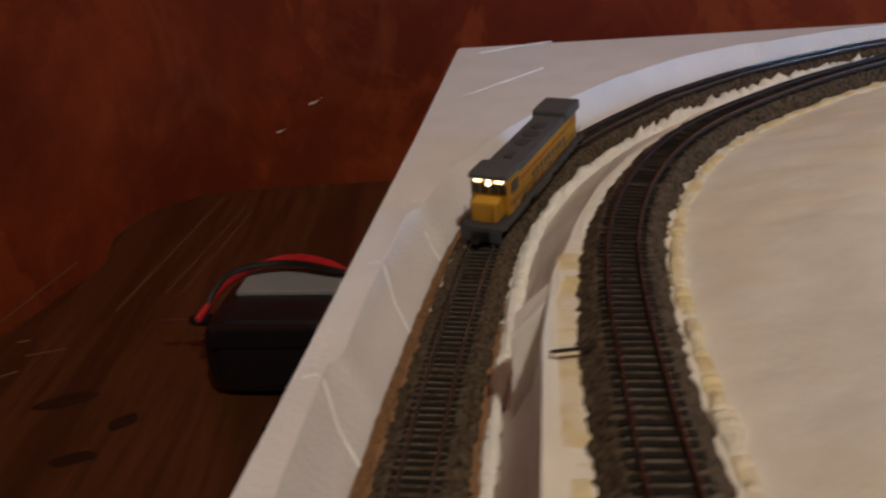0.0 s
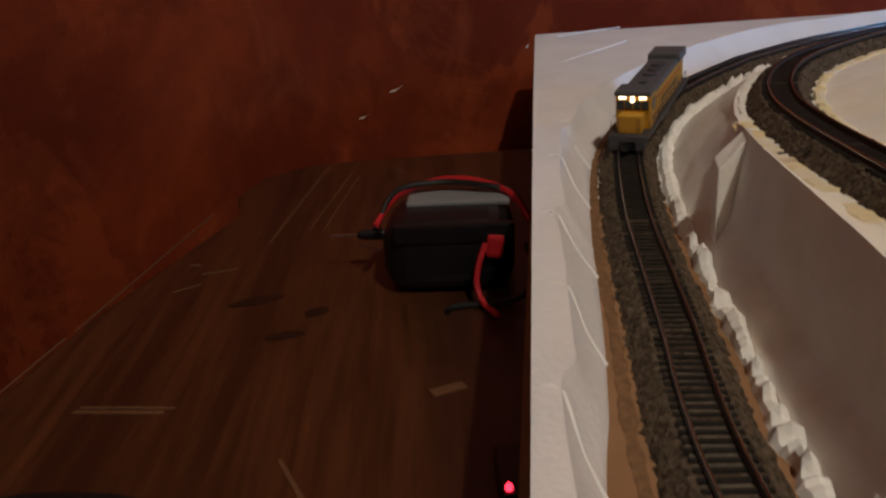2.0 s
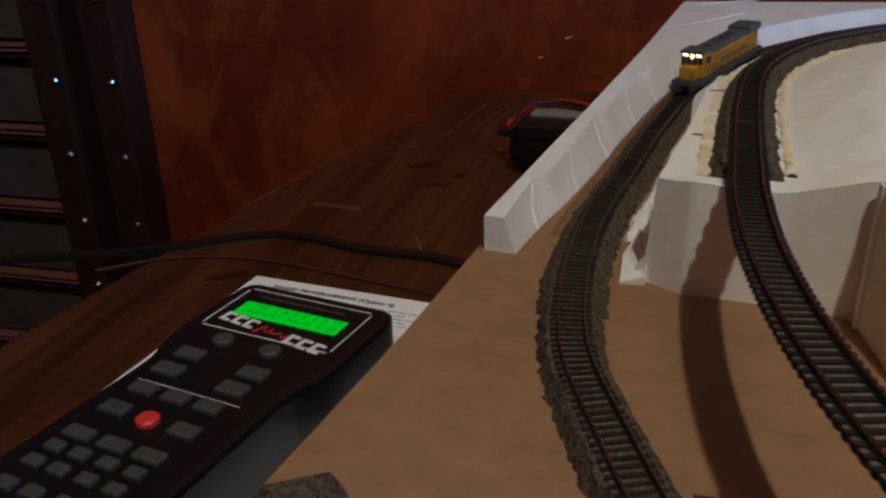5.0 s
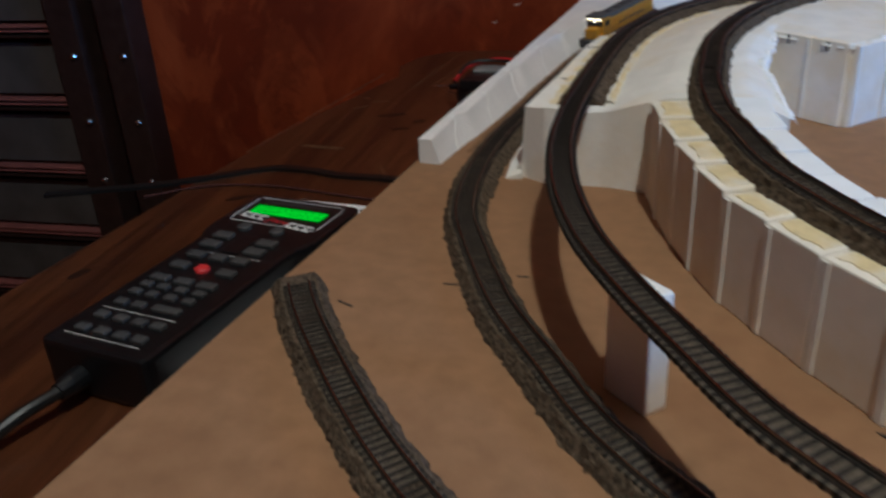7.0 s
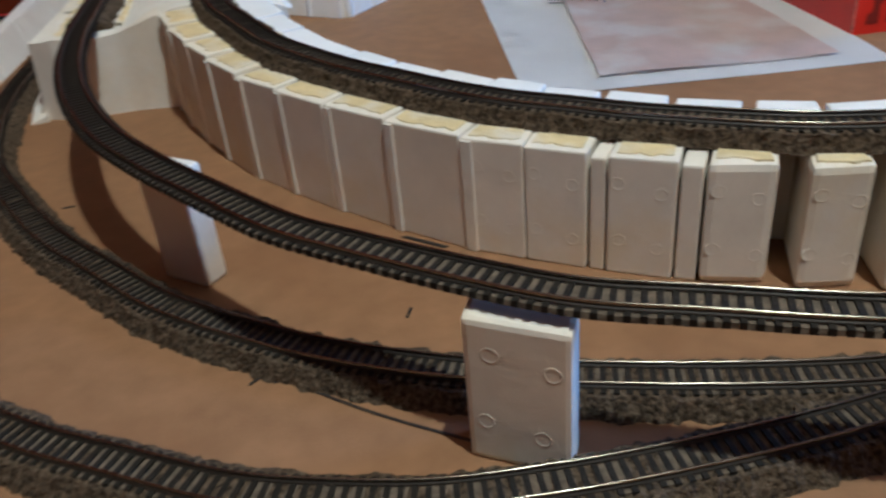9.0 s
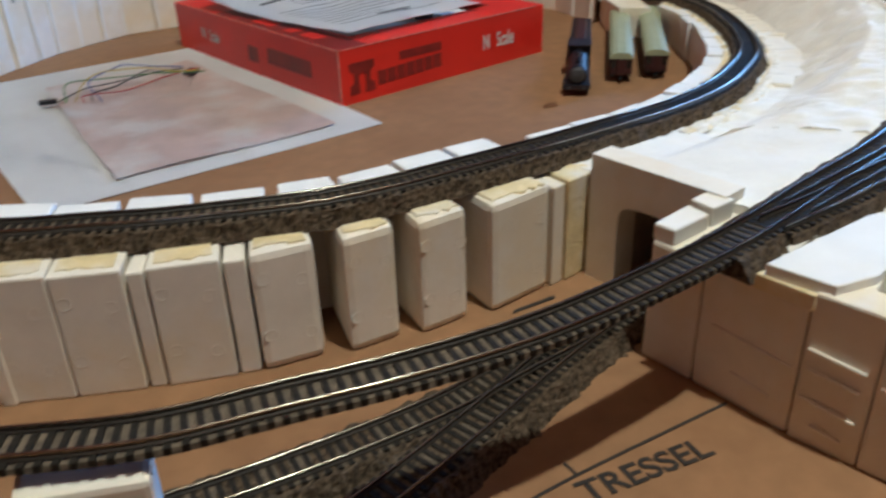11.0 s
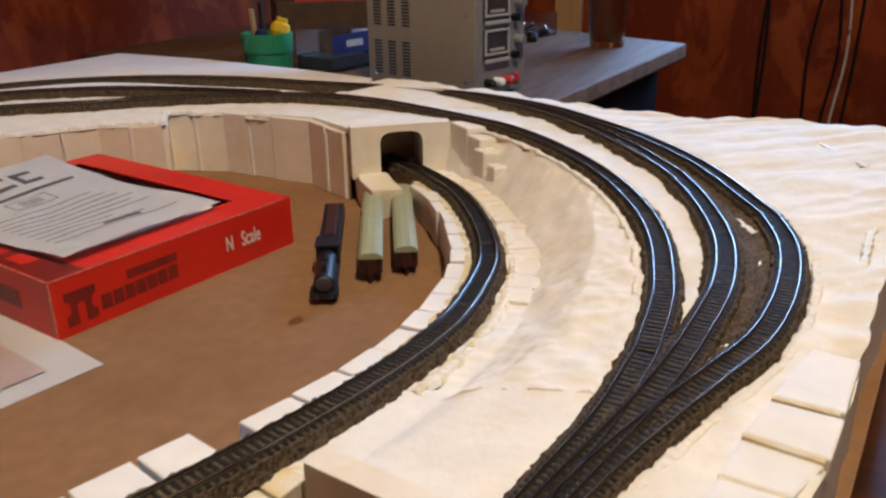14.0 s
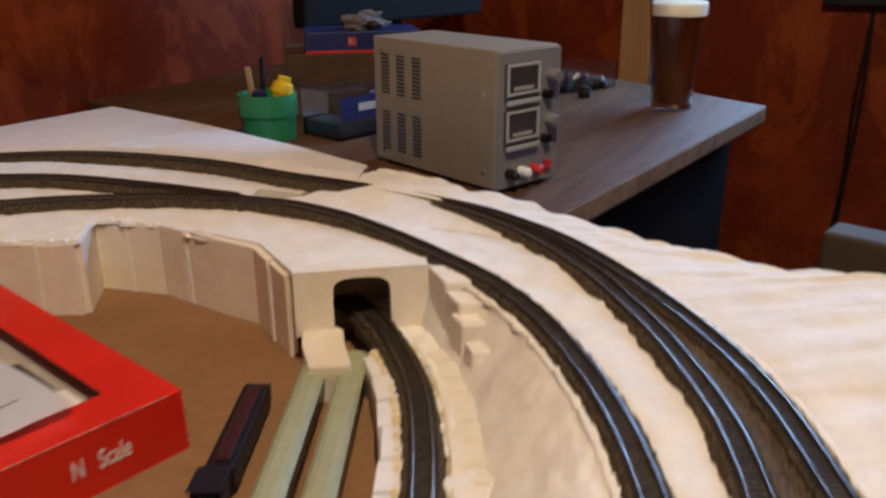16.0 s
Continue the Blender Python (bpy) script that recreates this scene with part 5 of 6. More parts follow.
for s in (-1, 1):
    part("side_window", boxed(L - .0235, s * .0092 - .0003, .0178, L - .0155, s * .0092 + .0003, .0232), WINDOW, cab)
    part("number_board", boxed(L - .0124, s * .0052 - .0018, .0243, L - .0112, s * .0052 + .0018, .0258), LIGHT, cab, "lit number board")
    part("headlight", lathe(bmesh.new(), [(.0012, 0), (.0012, .0008), (.0009, .0010)], 12, pose(L - .0122, 0, .0242 + .0012 * s + .0006, 0, 90, 0)), LIGHT, cab, "lit headlight")
nose = part("short_nose", box(bmesh.new(), L - .0130, -.0064, .0080, L - .0040, .0064, .0176, .0012), YELLOW, loco)
part("nose_door", boxed(L - .0042, -.0024, .0085, L - .0036, .0024, .0165, .0002), YELLOW, nose)
for s in (-1, 1):
    part("grab_iron", tube([(L - .0038, s * .0052, .0095), (L - .0030, s * .0052, .0115), (L - .0030, s * .0052, .0140), (L - .0038, s * .0052, .0158)], .00020, 6, step=.002), DARKGREY, nose)
part("underframe", box(bmesh.new(), -L, -.0102, .0058, L, .0102, .0082, .0004), DARKGREY, loco, "dark grey underframe and walkways")
for s in (-1, 1):
    pilot = part("pilot", box(bmesh.new(), s * L - .0006, -.0095, .0008, s * L + .0006, .0095, .0082, .0003), DARKGREY, loco)
    part("coupler", box(bmesh.new(), min(s * L, s * (L + .0062)), -.0016, .0018, max(s * L, s * (L + .0062)), .0016, .0046, .0003), BLACK, loco)
    part("coupler_pocket", boxed(s * L - .0012, -.0045, .0012, s * L + .0012, .0045, .0056), BLACK, pilot)
    bm = bmesh.new()
    for side in (-1, 1):
        for k in range(10):
            x = -L + .008 + k * .0115
            if s == side:
                cyl(bm, .00022, .00022, .0062, pose(x, side * .0100, .0080), 6)
    part("stanchion_row", bm, DARKGREY, loco)
    part("handrail", tube([(-L + .006, s * .0100, .0142), (0, s * .0100, .0142), (L - .012, s * .0100, .0142)], .00022, 6, step=.02), DARKGREY, loco)
    for x in (-.034, .034):
        truck = part("truck_frame", box(bmesh.new(), x - .0155, s * .0070 - .0008, .0012, x + .0155, s * .0070 + .0008, .0048, .0005), DARKGREY, loco)
        for k in (-1, 0, 1):
            part("wheel", lathe(bmesh.new(), [(.0027, 0), (.0030, .0006), (.0026, .0012)], 16, pose(x + k * .0100, s * .0042, .0028, -90 * s, 0, 0)), STEEL, truck)
            part("journal_box", box(bmesh.new(), x + k * .010 - .0012, s * .0079 - .0005, .0020, x + k * .010 + .0012, s * .0079 + .0005, .0042, .0003), LOCOGREY, truck)
part("fuel_tank", box(bmesh.new(), -.013, -.0085, .0012, .013, .0085, .0060, .0010), DARKGREY, loco)

# ---- steam locomotive and coaches on the board ----
def dir_pose(p, q, z=0.0):
    d = Vector(p) - Vector(q)
    return Matrix.Translation(((p[0] + q[0]) / 2, (p[1] + q[1]) / 2, z)) @ Matrix.Rotation(math.atan2(d.y, d.x), 4, "Z")


def coach(m):
    th = thing("model_coach", "maroon model coach with a sage green roof standing on the board", "coach", "parked coaches", m=m)
    h = .076
    part("coach_body", box(bmesh.new(), -h, -.0080, .0060, h, .0080, .0178, .0006), MAROON, th)
    prof = [(-.0086, .0172), (-.0086, .0185), (-.0062, .0208), (-.0030, .0218), (.0030, .0218), (.0062, .0208), (.0086, .0185), (.0086, .0172)]
    part("coach_roof", sweep(bmesh.new(), np.array([(h + .001, 0, 0), (0, 0, 0), (-h - .001, 0, 0)], float), prof), COACHROOF, th, "sage green arched roof")
    for s in (-1, 1):
        for k in range(9):
            x = -.064 + k * .0155
            part("coach_window", boxed(x, s * .0080 - .0002, .0110, x + .009, s * .0080 + .0002, .0155), WINDOW, th)
        part("gangway", box(bmesh.new(), s * h - .0012, -.0030, .0055, s * h + .0016, .0030, .0168, .0005), MAROON, th)
        for y in (-.0055, .0055):
            part("end_window", boxed(s * h - .0003, y - .0014, .0105, s * h + .0003, y + .0014, .0158), WINDOW, th)
            part("buffer", lathe(bmesh.new(), [(.0006, 0), (.0006, .0024), (.0013, .0025), (.0013, .0031)], 10, pose(s * h, y, .0062, 0, 90 * s, 0)), BLACK, th)
        part("coach_coupler", box(bmesh.new(), min(s * h, s * (h + .006)), -.0012, .0030, max(s * h, s * (h + .006)), .0012, .0050, .0003), BLACK, th)
        bogie = part("bogie", box(bmesh.new(), s * .052 - .013, -.0070, .0014, s * .052 + .013, .0070, .0058, .0006), BLACK, th)
        for k in (-1, 1):
            for side in (-1, 1):
                part("wheel", lathe(bmesh.new(), [(.0027, 0), (.0030, .0006), (.0026, .0012)], 14, pose(s * .052 + k * .009, side * .0048, .0030, -90 * side, 0, 0)), DARKGREY, bogie)
    return th


c0 = coach(dir_pose((.6255, -.2635), (.760, -.1915)))
copy_thing(c0, dir_pose((.6480, -.2800), (.7805, -.2080)))

steam = thing("model_steam_locomotive", "black and dark red model steam engine with tender on the board", "locomotive", m=dir_pose((.577, -.2555), (.7335, -.1695)))
part("boiler", lathe(bmesh.new(), [(.0020, 0), (.0062, .0006), (.0066, .002), (.0066, .046), (.0062, .050)], 24, pose(.084, 0, .0140, 0, -90, 0)), NAVY, steam, smooth=False)
part("smokebox_door", lathe(bmesh.new(), [(.0056, 0), (.0046, .0012), (.0012, .0018)], 20, pose(.084, 0, .0140, 0, 90, 0)), DARKGREY, steam)
part("chimney", lathe(bmesh.new(), [(.0018, 0), (.0016, .0045), (.0022, .0055)], 14, pose(.076, 0, .0198)), NAVY, steam)
part("dome", lathe(bmesh.new(), [(.0024, 0), (.0024, .0018), (.0014, .0034), (.0003, .0038)], 16, pose(.056, 0, .0195)), NAVY, steam)
part("running_board", box(bmesh.new(), .022, -.0085, .0070, .086, .0085, .0080, .0003), NAVY, steam)
part("engine_cab", box(bmesh.new(), .020, -.0082, .0078, .036, .0082, .0225, .0010), NAVY, steam)
part("cab_roof", box(bmesh.new(), .017, -.0088, .0222, .038, .0088, .0236, .0008), NAVY, steam)
part("buffer_beam", box(bmesh.new(), .0855, -.0085, .0045, .0870, .0085, .0082, .0003), NAVY, steam)
tender = part("tender", box(bmesh.new(), -.076, -.0080, .0060, .012, .0080, .0185, .0012), NAVY, steam)
part("tender_load", box(bmesh.new(), -.070, -.0045, .0180, .006, .0045, .0205, .0016), MAROON, tender, "dark red tender top")
for s in (-1, 1):
    for k in range(3):
        part("driving_wheel", lathe(bmesh.new(), [(.0046, 0), (.0050, .0006), (.0044, .0012)], 18, pose(.036 + k * .0125, s * .0056, .0050, -90 * s, 0, 0)), DARKGREY, steam)
    part("connecting_rod", box(bmesh.new(), .034, s * .0070 - .0004, .0045, .080, s * .0070 + .0004, .0056, .0002), STEEL, steam)
    part("cylinder", box(bmesh.new(), .072, s * .0078 - .0020, .0040, .083, s * .0078 + .0014, .0085, .0008), NAVY, steam)
    for k in range(4):
        part("wheel", lathe(bmesh.new(), [(.0027, 0), (.0030, .0006), (.0026, .0012)], 14, pose(-.066 + k * .022, s * .0056, .0030, -90 * s, 0, 0)), DARKGREY, tender)
    part("front_lamp", lathe(bmesh.new(), [(.0010, 0), (.0010, .0018)], 8, pose(.087, s * .005, .0062, 0, 90, 0)), DARKGREY, steam)

# ---- red set box and papers ----
BX = Matrix.Translation((.4725, -.1325, 0)) @ Matrix.Rotation(math.atan2(-.036, .195), 4, "Z")
sbox = thing("set_box", "red cardboard train set box with a window lid", "box", m=BX)
W, D, Hh = .2005, .250, .0375
for q in ((0, 0, W, .0012), (0, D - .0012, W, D), (0, .0012, .0012, D - .0012), (W - .0012, .0012, W, D - .0012)):
    part("side_panel", boxed(q[0], q[1], 0, q[2], q[3], Hh), REDBOX, sbox)
part("base_panel", boxed(.0012, .0012, 0, W - .0012, D - .0012, .0012), REDBOX, sbox)
bm = boxed(.0, .0, Hh, W, .030, Hh + .0008)
box(bm, 0, D - .018, Hh, W, D, Hh + .0008), box(bm, 0, .030, Hh, .030, D - .018, Hh + .0008), box(bm, W - .031, .030, Hh, W, D - .018, Hh + .0008)
part("lid_frame", bm, REDBOX, sbox)
part("inner_tray", box(bmesh.new(), .004, .004, .004, W - .004, D - .004, .0240, .002), TRAY, sbox, "grey inner tray")
for k, (y0, y1, w) in enumerate(((.040, .062, FOAM_CLEAN), (.070, .118, DARKGREY), (.124, .156, TRAY), (.164, .180, FOAM_CLEAN), (.186, .222, DARKGREY))):
    part("tray_item", box(bmesh.new(), .136, y0, .0240, .163 - .002 * (k % 2), y1, .0330 - .002 * (k % 3), .0020), w, sbox)
part("lid_print", boxed(.0015, .0015, Hh + .0008, .0255, .176, Hh + .0010), REDBOX_DARK, sbox)
for y0, y1 in ((.040, .060), (.070, .082), (.100, .128)):
    part("lid_shape", boxed(.0075, y0, Hh + .0010, .0190, y1, Hh + .0012), REDBOX, sbox)
WORN = mat("worn_card_edge", (0.62, 0.20, 0.15), 0.8, var=0.5, scale=300, bump=0.0)
for x0, y0, z0, x1, y1, z1 in ((-.0003, -.0003, .002, .0006, .0006, Hh), (-.0003, -.0003, Hh + .0004, W * .96, .0004, Hh + .0010), (-.0003, .0006, Hh + .0004, .0004, D * .9, Hh + .0010), (W - .0006, -.0003, .004, W + .0003, .0006, Hh - .003)):
    part("worn_edge", boxed(x0, y0, z0, x1, y1, z1), WORN, sbox, "pale worn cardboard edge")
fr = pose(0, -.0001, 0, 90, 0, 0)
part("emblem", prism([(.008, .006), (.008, .012), (.0115, .014), (.0115, .020), (.008, .023), (.008, .028), (.029, .028), (.029, .023), (.0255, .020), (.0255, .014), (.029, .012), (.029, .006), (.021, .006), (.0215, .018), (.0185, .0205), (.0155, .018), (.016, .006)], 0, .0003, m=fr), REDBOX_DARK, sbox, "dark emblem printed on the box side")
for k in range(7):
    bars([(.032 + k * .0085, .032 + k * .0085 + .0075, .0085 + .0003 * k)], fr, REDBOX_DARK, sbox, "brand_bar", .010)
bars([(.052, .091, .0225)], fr, REDBOX_DARK, sbox, "brand_bar", .006)
words("N   Scale", .0158, fr @ pose(.150, .0190, .0002), WHITEINK, sbox, "lettering", .58, bold=.0002)
sd = Matrix.Rotation(radians(-90), 4, "Z") @ fr
sdm = Matrix.Translation((-.0001, D, 0)) @ sd
words("N   Scale", .0135, sdm @ pose(.062, .019, .0002), WHITEINK, sbox, "lettering", .62)
bars([(.125, .140, .010)], sdm, REDBOX_DARK, sbox, "brand_bar", .012)
bars([(.155, .215, .013)], sdm, REDBOX_DARK, sbox, "brand_bar", .012)
bars([(.062 + .012 * k, .070 + .012 * k, 0) for k in range(2)], pose(0, D - .020, Hh + .0009), WHITEINK, sbox, "print_line", .006)


def curled(pts, nu, nv, lift, seed):
    """A sheet of paper with a gentle curl; pts: four corners."""
    a, b, c, d = [Vector(p) for p in pts]
    bm = bmesh.new()
    g = []
    for i in range(nu + 1):
        row = []
        for j in range(nv + 1):
            u, v = i / nu, j / nv
            p = a.lerp(b, u).lerp(d.lerp(c, u), v)
            p.z += lift * (noise.noise(Vector((u * 2.2 + seed, v * 2.2, 0))) + .6 * (u - .5) ** 2)
            row.append(bm.verts.new(p))
        g.append(row)
    for i in range(nu):
        for j in range(nv):
            bm.faces.new((g[i][j], g[i + 1][j], g[i + 1][j + 1], g[i][j + 1]))
    bmesh.ops.solidify(bm, geom=bm.faces[:], thickness=-.0004)
    return bm


man = thing("printed_manual", "folded white instruction leaflets lying on the red box", "leaflet", m=BX)


def sheet_point(u, v, lift=0.0):
    """A point of the upper leaflet: u across, v away from the box's front; it sags to a fold in the middle and rises at the back."""
    a, b, c, d = Vector((.0215, .0155, 0)), Vector((.1495, .0200, 0)), Vector((.1420, .2350, 0)), Vector((.0040, .2035, 0))
    p = a.lerp(b, u).lerp(d.lerp(c, u), v)
    p.z = .0400 + .0070 * abs(v - .48) + .0150 * max(0, v - .5) ** 1.5 + .0016 * (.5 + noise.noise(Vector((u * 4.2, v * 5.0, 3)))) + .0022 * max(0, .35 - abs(u - .62)) * max(0, v - .4) + .0012 * math.sin(u * 4 + v * 3) ** 2 + .0022 * u * v + lift
    return p


def leaf(lift, scale=1.0, turn=0.0):
    bm, n = bmesh.new(), 22
    g = [[bm.verts.new(Matrix.Rotation(turn, 4, "Z") @ sheet_point(.5 + (i / n - .5) * scale, .5 + (k / n - .5) * scale, lift)) for k in range(n + 1)] for i in range(n + 1)]
    for i in range(n):
        for k in range(n):
            bm.faces.new((g[i][k], g[i + 1][k], g[i + 1][k + 1], g[i][k + 1]))
    bmesh.ops.solidify(bm, geom=bm.faces[:], thickness=-.0003)
    return bm


part("leaflet", leaf(0.0), PAPER, man, smooth=True)
part("leaflet", leaf(-.0009, .97, .018), PAPER, man, smooth=True)


def printed(u0, v0, u1, v1, material, name):
    """A printed patch that follows the upper leaflet."""
    bm, n = bmesh.new(), 8
    low_r = [bm.verts.new(sheet_point(u0 + (u1 - u0) * i / n, v0, .0003)) for i in range(n + 1)]
    top_r = [bm.verts.new(sheet_point(u0 + (u1 - u0) * i / n, v1, .0003)) for i in range(n + 1)]
    for i in range(n):
        bm.faces.new((low_r[i], low_r[i + 1], top_r[i + 1], top_r[i]))
    return part(name, bm, material, man)


for u0, u1 in ((.20, .36), (.40, .56), (.60, .74)):
    for q in ((u0, .78, u0 + .045, .90), (u0 + .045, .87, u1, .90), (u0 + .045, .78, u1, .81)):
        printed(*q, INK, "emblem_block")
printed(.16, .70, .86, .725, INK, "print_line")
for q in ((.34, .575, .60, .58), (.34, .66, .60, .665), (.34, .58, .346, .66), (.594, .58, .60, .66)):
    printed(*q, INK, "drawing")
printed(.40, .60, .54, .645, FAINTINK, "drawing")
rr = random.Random(5)
for k in range(9):
    v = .52 - .048 * k
    printed(.10, v, .10 + rr.uniform(.45, .80), v + .010, FAINTINK, "print_line")
printed(.42, .155, .66, .180, INK, "print_line")

PM = Matrix.Translation((.3248, .1473, 0)) @ Matrix.Rotation(radians(-14), 4, "Z")
plain = thing("white_sheet", "plain white paper sheets lying on the board", "paper", m=PM)
part("sheet", curled([(0, 0, .0006), (0, -.285, .0006), (.212, -.285, .0006), (.212, 0, .0006)], 12, 12, .0006, 3), PAPER, plain)
bag = thing("plastic_bag", "crumpled pink antistatic plastic bag on white paper", "bag")
part("bag_film", curled([(.375, .085, .0022), (.306, -.122, .0022), (.442, -.158, .0022), (.484, .058, .0022)], 24, 24, .0018, 11), PINKBAG, bag)
har = thing("wire_harness", "thin decoder wiring harness with coloured leads", "wiring")
for k, w in enumerate((BLACKWIRE, GREENWIRE, YELLOWWIRE, REDWIRE, BLACKWIRE, BLUEWIRE)):
    rr = random.Random(k)
    pts = [(.358 + .004 * k, .035 - .005 * k, .0045)]
    for q in range(1, 6):
        u = q / 5
        pts.append((.358 + .10 * u + rr.uniform(-.006, .006), .035 - .018 * u + .012 * math.sin(u * 3 + k) + rr.uniform(-.005, .005), .0045 + rr.uniform(0, .006) + .010 * math.sin(u * 3.1) * (k % 3) / 2))
    part("lead", tube(pts, .00045, 6, step=.003), w, har)
part("plug", box(bmesh.new(), -.006, -.0022, 0, .006, .0022, .0032, .0005, m=pose(.354, .040, .0035, 0, 0, -30)), BLACK, har, "black plug")
part("decoder_board", box(bmesh.new(), -.006, -.004, 0, .006, .004, .0026, .0005, m=pose(.462, .022, .003, 0, 0, 30)), DARKGREY, har)


# ---- desk beside the layout ----
DZ = .031
desk = thing("desk", "worn grey-brown desk with a dark front beside the layout", "desk")
part("desktop", prism([(1.075, -.222), (1.755, -.298), (1.93, .05), (2.10, .40), (2.10, .69), (1.27, .69), (1.245, .53), (1.165, .25), (1.095, -.02)], DZ - .028, DZ, .0025), DESK, desk)
# pedestal fills the whole underside; its near-black stands in for shade there
part("pedestal", prism([(1.10, -.17), (1.735, -.255), (1.91, .10), (2.05, .42), (2.05, .68), (1.30, .68), (1.20, .25)], -.80, DZ - .028), DESKDARK, desk, "desk pedestal widened and coloured near-black for the shade under the desktop")
band = part("edge_band", boxed(0, -.0012, -.024, .684, .0006, -.002, .0005), EDGEBAND, desk, "worn pale wooden edge")
band.matrix_world = Matrix.Translation((1.075, -.222, DZ)) @ Matrix.Rotation(math.atan2(-.076, .680), 4, "Z")
for k in range(3):
    o = part("drawer_front", boxed(0, -.010, -.70 + .235 * k, .45, 0, -.48 + .235 * k, .003), DESKDARK, desk)
    o.matrix_world = Matrix.Translation((1.13, -.176, 0)) @ Matrix.Rotation(math.atan2(-.065, .52), 4, "Z")

PM2 = Matrix.Translation((1.113, -.146, DZ)) @ Matrix.Rotation(math.atan2(-.029, .087), 4, "Z")
psu = thing("bench_power_supply", "beige steel bench power supply with vent slots and meters", "power supply", m=PM2)
pw, pd, ph = .092, .200, .144
part("casing", box(bmesh.new(), 0, .004, .004, pw, pd, ph, .002), PSUCASE, psu)
fp = part("front_panel", box(bmesh.new(), .001, .0, .005, pw - .001, .0045, ph - .002, .001), PSUFRONT, psu, "grey front panel")
for k in range(2):
    z = .094 - k * .046
    mt = part("meter", box(bmesh.new(), .008, -.0030, z - .002, .056, .001, z + .037, .0012), DARKGREY, fp)
    part("meter_face", boxed(.0115, -.0036, z + .009, .0525, -.0030, z + .033), METERDARK, mt, "dark meter glass")
    ring = bmesh.new()
    box(ring, .0085, -.0050, z + .0335, .0555, -.0029, z + .0365, .0006), box(ring, .0085, -.0050, z + .0055, .0555, -.0029, z + .0085, .0006)
    box(ring, .0085, -.0050, z + .0086, .0110, -.0029, z + .0334, .0006), box(ring, .0530, -.0050, z + .0086, .0555, -.0029, z + .0334, .0006)
    part("meter_frame", ring, PSUTRIM, mt, "pale grey meter frame")
    part("scale_strip", boxed(.018, -.0040, z + .0105, .046, -.0036, z + .0140), PSUTRIM, mt)
    part("label_strip", box(bmesh.new(), .0085, -.0062, z - .0035, .0555, -.0029, z + .0010, .0006), PSUTRIM, fp, "pale raised strip")
    part("knob", lathe(bmesh.new(), [(.0066, 0), (.0064, .010), (.0054, .0125), (.001, .0126)], 20, pose(.075, 0, z + .020, 90, 0, 0)), PSUKNOB, fp, "grey turning knob")
    part("knob", lathe(bmesh.new(), [(.005, 0), (.0047, .008), (.001, .0084)], 16, pose(.068, 0, z + .002, 90, 0, 0)), BLACK, fp, "small black knob")
for x, w in ((.016, BLACK), (.034, PAPER), (.052, REDKEY)):
    part("terminal", lathe(bmesh.new(), [(.0055, 0), (.0050, .012), (.0032, .014)], 16, pose(x, 0, .020, 90, 0, 0)), w, fp)
part("switch", box(bmesh.new(), .068, -.004, .016, .078, 0, .026, .001), REDKEY, fp)
for z0 in (.018, .082):
    for col in range(3):
        for k in range(11):
            part("vent_slot", boxed(-.0004, .118 + col * .027, z0 + k * .0042, .0006, .132 + col * .027, z0 + k * .0042 + .0022), BLACK, psu)
for y, z in ((.020, .10), (.020, .02), (.185, .128), (.185, .016)):
    part("screw", lathe(bmesh.new(), [(.003, 0), (.0026, .001)], 12, pose(.0004, y, z, 0, -90, 0)), STEEL, psu)
for x in (.010, .082):
    for y in (.016, .184):
        part("foot", lathe(bmesh.new(), [(.006, 0), (.006, .005)], 12, pose(x, y, 0)), BLACK, psu)

cup = thing("green_pot", "green plastic pot holding brushes and a yellow cap", "pot", m=pose(1.203, .232, DZ) @ Matrix.Scale(1.08, 4))
part("pot_body", lathe(bmesh.new(), [(.031, 0), (.032, .002), (.033, .030), (.0355, .031), (.0355, .056), (.033, .056), (.031, .010)], 32), GREENCUP, cup)
part("brush_handle", cyl(bmesh.new(), .0045, .0035, .085, pose(-.010, .008, .006, 4, -12, 0), 12), WOODL, cup)
part("brush_handle", cyl(bmesh.new(), .0035, .0030, .090, pose(.004, .010, .006, -6, 8, 0), 12), BLACK, cup)
part("yellow_cap", lathe(bmesh.new(), [(.012, 0), (.014, .006), (.012, .016), (.008, .018), (.008, .024)], 14, pose(.006, -.016, .052, 12, 10, 0)), YELLOWP, cup)
part("blue_item", box(bmesh.new(), -.024, -.010, .030, -.010, .006, .062, .003), BLUEBOX, cup)


def carton(name, label, x, y, z, w, d, h, yaw, material, accents=()):
    th = thing(name, label, "box", "boxes on the desk", m=pose(x, y, z, 0, 0, yaw))
    part("carton", box(bmesh.new(), 0, 0, 0, w, d, h, .0012), material, th)
    for x0, z0, x1, z1, m2 in accents:
        part("printed_panel", boxed(x0, -.0004, z0, x1, .0002, z1), m2, th)
    return th


clear = carton("clear_case", "clear plastic case with a blue label", 1.228, .137, DZ, .090, .075, .062, -13, CLEARBOX, ((.004, .026, .086, .056, BLUEBOX), (.034, .036, .070, .046, WHITEINK)))
part("insert", box(bmesh.new(), .004, .004, .004, .086, .070, .022, .002), DARKGREY, clear)
carton("brown_carton", "dark brown worn cardboard box", 1.290, .275, DZ, .20, .15, .050, -48, BROWNBOX)
carton("brown_carton", "dark brown box stacked on another box", 1.297, .277, DZ + .0505, .19, .14, .044, -50, BROWNBOX)
carton("blue_carton", "blue and red carton on top of the stack", 1.318, .258, DZ + .095, .165, .10, .029, -50, BLUEBOX, ((.0, .0, .165, .004, REDKEY), (.060, .010, .072, .022, REDKEY), (.063, .013, .069, .019, WHITEINK)))
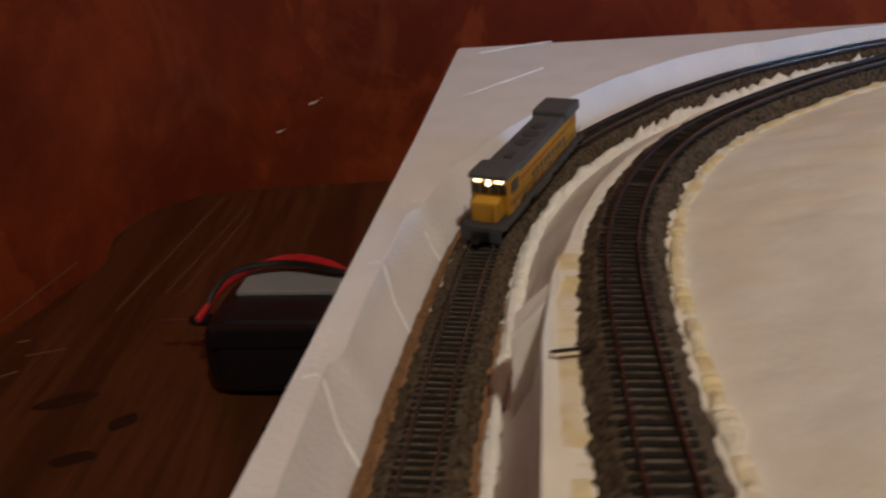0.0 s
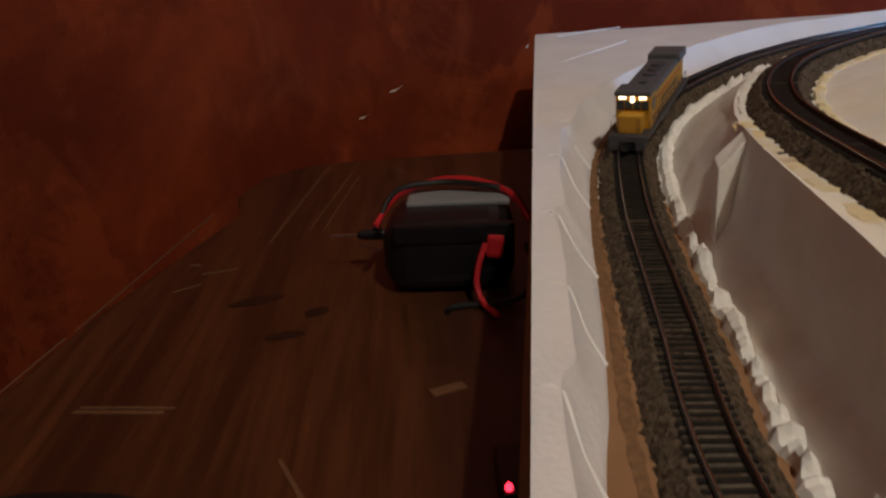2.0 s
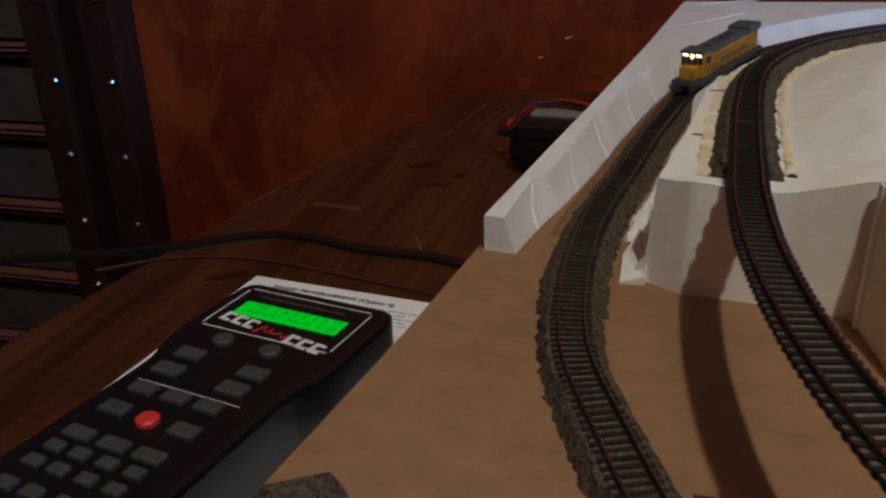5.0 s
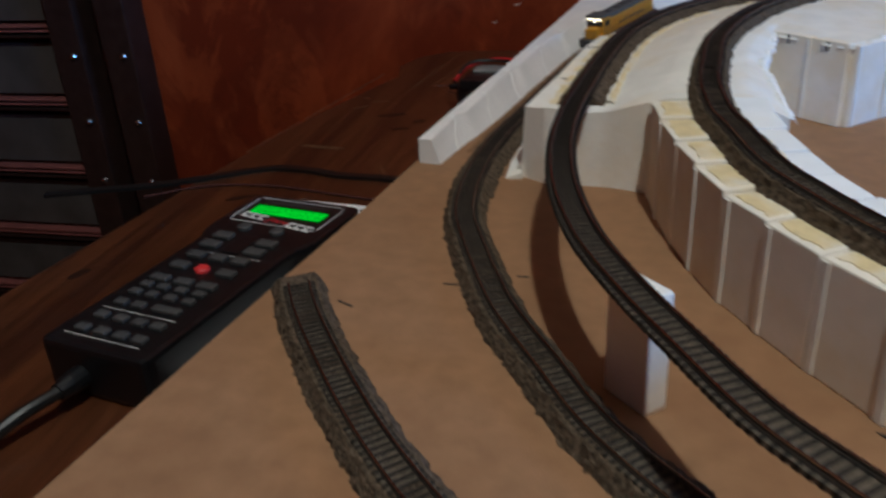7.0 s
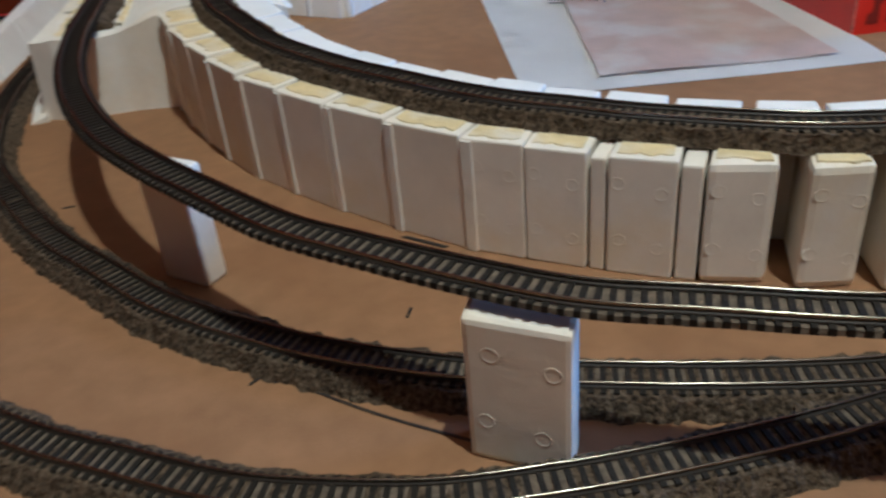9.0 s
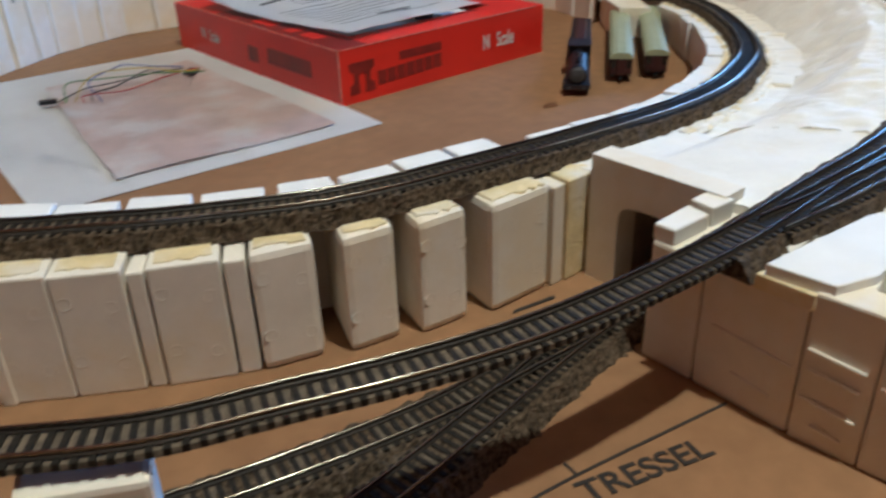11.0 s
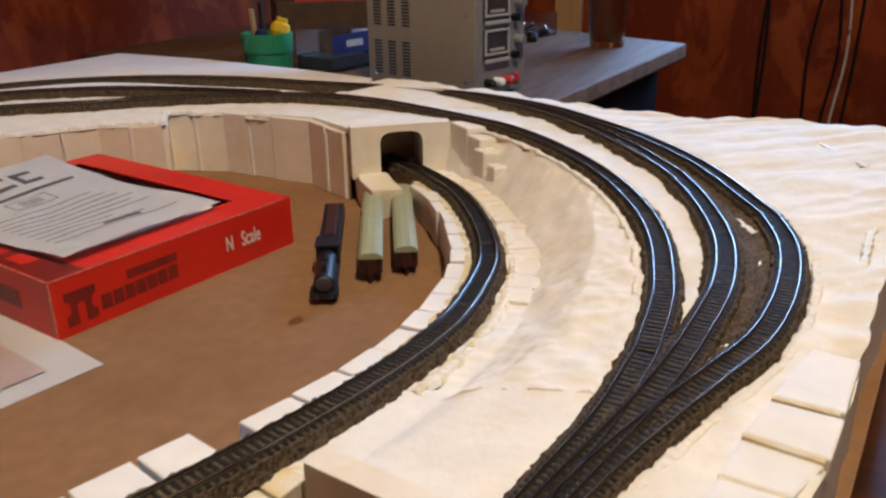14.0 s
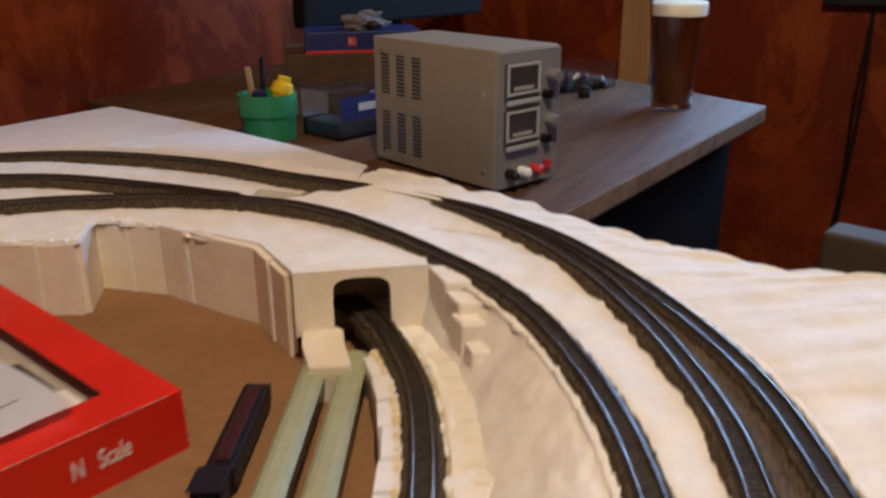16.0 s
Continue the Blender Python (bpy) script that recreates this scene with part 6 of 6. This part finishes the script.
lump = thing("cloth_bundle", "small grey crumpled bundle on the boxes", "cloth", m=pose(1.41, .22, DZ + .1245))
bm = bmesh.new()
bmesh.ops.create_icosphere(bm, subdivisions=3, radius=.03)
for v in bm.verts:
    v.co *= 1 + .55 * noise.noise(v.co * 55) + .30 * noise.noise(v.co * 150)
    v.co.z = max(-.008, v.co.z * .55)
bmesh.ops.translate(bm, verts=bm.verts[:], vec=(0, 0, .008))
part("crumpled_cloth", bm, RAGCLOTH, lump)
mon = thing("black_monitor", "black monitor seen from the side on the desk", "monitor", m=pose(1.42, .31, DZ, 0, 0, -14))
part("stand", box(bmesh.new(), .16, .02, 0, .26, .12, .012, .003), DESKDARK, mon)
part("neck", box(bmesh.new(), .19, .06, .011, .23, .08, .14, .003), DESKDARK, mon)
part("screen", box(bmesh.new(), 0, .04, .115, .42, .07, .42, .006), DESKDARK, mon)
tray = thing("clear_tray", "clear plastic tray holding small metal parts", "tray", m=pose(1.700, .015, DZ, 0, 0, -22) @ Matrix.Scale(1.25, 4))
bm = boxed(0, 0, 0, .10, .07, .002)
box(bm, 0, 0, .002, .10, .002, .035), box(bm, 0, .068, .002, .10, .07, .035), box(bm, 0, .002, .002, .002, .068, .035), box(bm, .098, .002, .002, .10, .068, .035)
part("tray_shell", bm, CLEARBOX, tray)
for k in range(6):
    part("metal_part", cyl(bmesh.new(), .005, .004, .02 + .004 * k, pose(.015 + .013 * k, .02 + .006 * (k % 3), .004, 20 * k, 40, 0), 10), STEEL if k % 2 else DARKGREY, tray)
stopper = part("bottle_stopper", lathe(bmesh.new(), [(.010, 0), (.011, .008), (.008, .018)], 18), BLACK)
stopper.matrix_world = pose(1.690, -.022, DZ)
tagged(stopper, "small round black stopper on the desk", "stopper")

beer = thing("beer_glass", "pint glass of amber beer with a white head", "glass", m=pose(1.667, -.172, DZ))
outer_g = [(.030, 0), (.031, .004), (.036, .060), (.043, .155), (.0445, .168)]
g = bmesh.new()
lathe(g, outer_g + [(.0430, .168), (.0415, .155), (.0345, .060), (.029, .010), (.001, .009)], 40)
go = part("glass_wall", g, GLASS, beer, "clear glass", smooth=True)
go.visible_shadow = False
part("beer", lathe(bmesh.new(), [(.0285, .0105), (.0343, .060), (.0400, .138), (.0400, .139)], 40), BEER, beer, "dark amber beer")
part("beer_head", lathe(bmesh.new(), [(.0400, .1392), (.0412, .155), (.0400, .158), (.030, .160)], 40), BEERHEAD, beer, "creamy foam head")

# ---- wall trim, cables and chair ----
trim = part("trim", boxed(2.312, .055, -.80, 2.338, .125, 1.65, .003), WOODL)
tagged(trim, "light wooden upright trim on the red wall", "trim", kind="structure")
for i, (y, m2, l) in enumerate(((-.385, BLACKWIRE, .02), (-.395, BLACKWIRE, .012), (-.545, BLACKWIRE, .03), (-.565, WHITEINK, .03), (-.585, BLACKWIRE, .04), (-.49, BLACKWIRE, -.05))):
    th = thing("wall_cable", "cable hanging down the red wall", "cable", "hanging wall cables")
    pts = [(2.331, y + .006 * math.sin(3 * k + i) + (l * (1 - k / 7) if i == 5 else l * .4 * math.sin(k)), .9 - .19 * k) for k in range(8)]
    part("cable", tube(pts, .0034, 8, step=.02), TRAY if m2 is WHITEINK else m2, th)
rail_c = part("cable_trunking", boxed(2.315, -1.0, .148, 2.338, -.30, .168, .002), BLACK)
tagged(rail_c, "dark cable trunking on the wall", "trunking", kind="structure")
chair = thing("office_chair", "dark olive fabric chair behind the desk", "chair", m=pose(1.50, -.625, -.016, 0, 0, 78))
part("backrest", box(bmesh.new(), -.20, -.03, -.34, .20, .03, -.066, .010, seg=4), CHAIR, chair)
part("seat", box(bmesh.new(), -.22, -.46, -.42, .22, -.02, -.34, .025, seg=4), CHAIR, chair)
part("column", cyl(bmesh.new(), .025, .025, .31, pose(0, -.24, -.73), 16), BLACK, chair)
for k in range(5):
    part("foot", box(bmesh.new(), 0, -.02, -.80, .27, .02, -.74, .008, m=pose(0, -.24, 0, 0, 0, 72 * k)), BLACK, chair)

# ---- rack by the north wall ----
rack = thing("metal_rack", "dark metal rack with bolted posts and grey panels", "rack")
for x in (-.825, -.735, -1.60):
    post = part("post", boxed(x - .026, .635, -.80, x + .026, .690, .75, .003), RACK, rack)
    for z in (-.72, -.61, -.50, -.39, -.285, -.182, -.075, .035, .145, .255):
        part("bolt", lathe(bmesh.new(), [(.0055, 0), (.0055, .002), (.0035, .005), (.001, .006)], 12, pose(x + .010, .635, z, 90, 0, 0)), STEEL, post)
for k in range(11):
    z = -.77 + .12 * k
    part("grey_panel", boxed(-1.60, .655, z + .028, -.852, .675, z + .112, .002), RACKPANEL, rack)
    for j, (dz, th2) in enumerate(((.004, .004), (.013, .0025), (.020, .0025))):
        part("shelf_edge", boxed(-1.60, .640, z + dz, -.852, .690, z + dz + th2), RACKEDGE if j else RACK, rack)
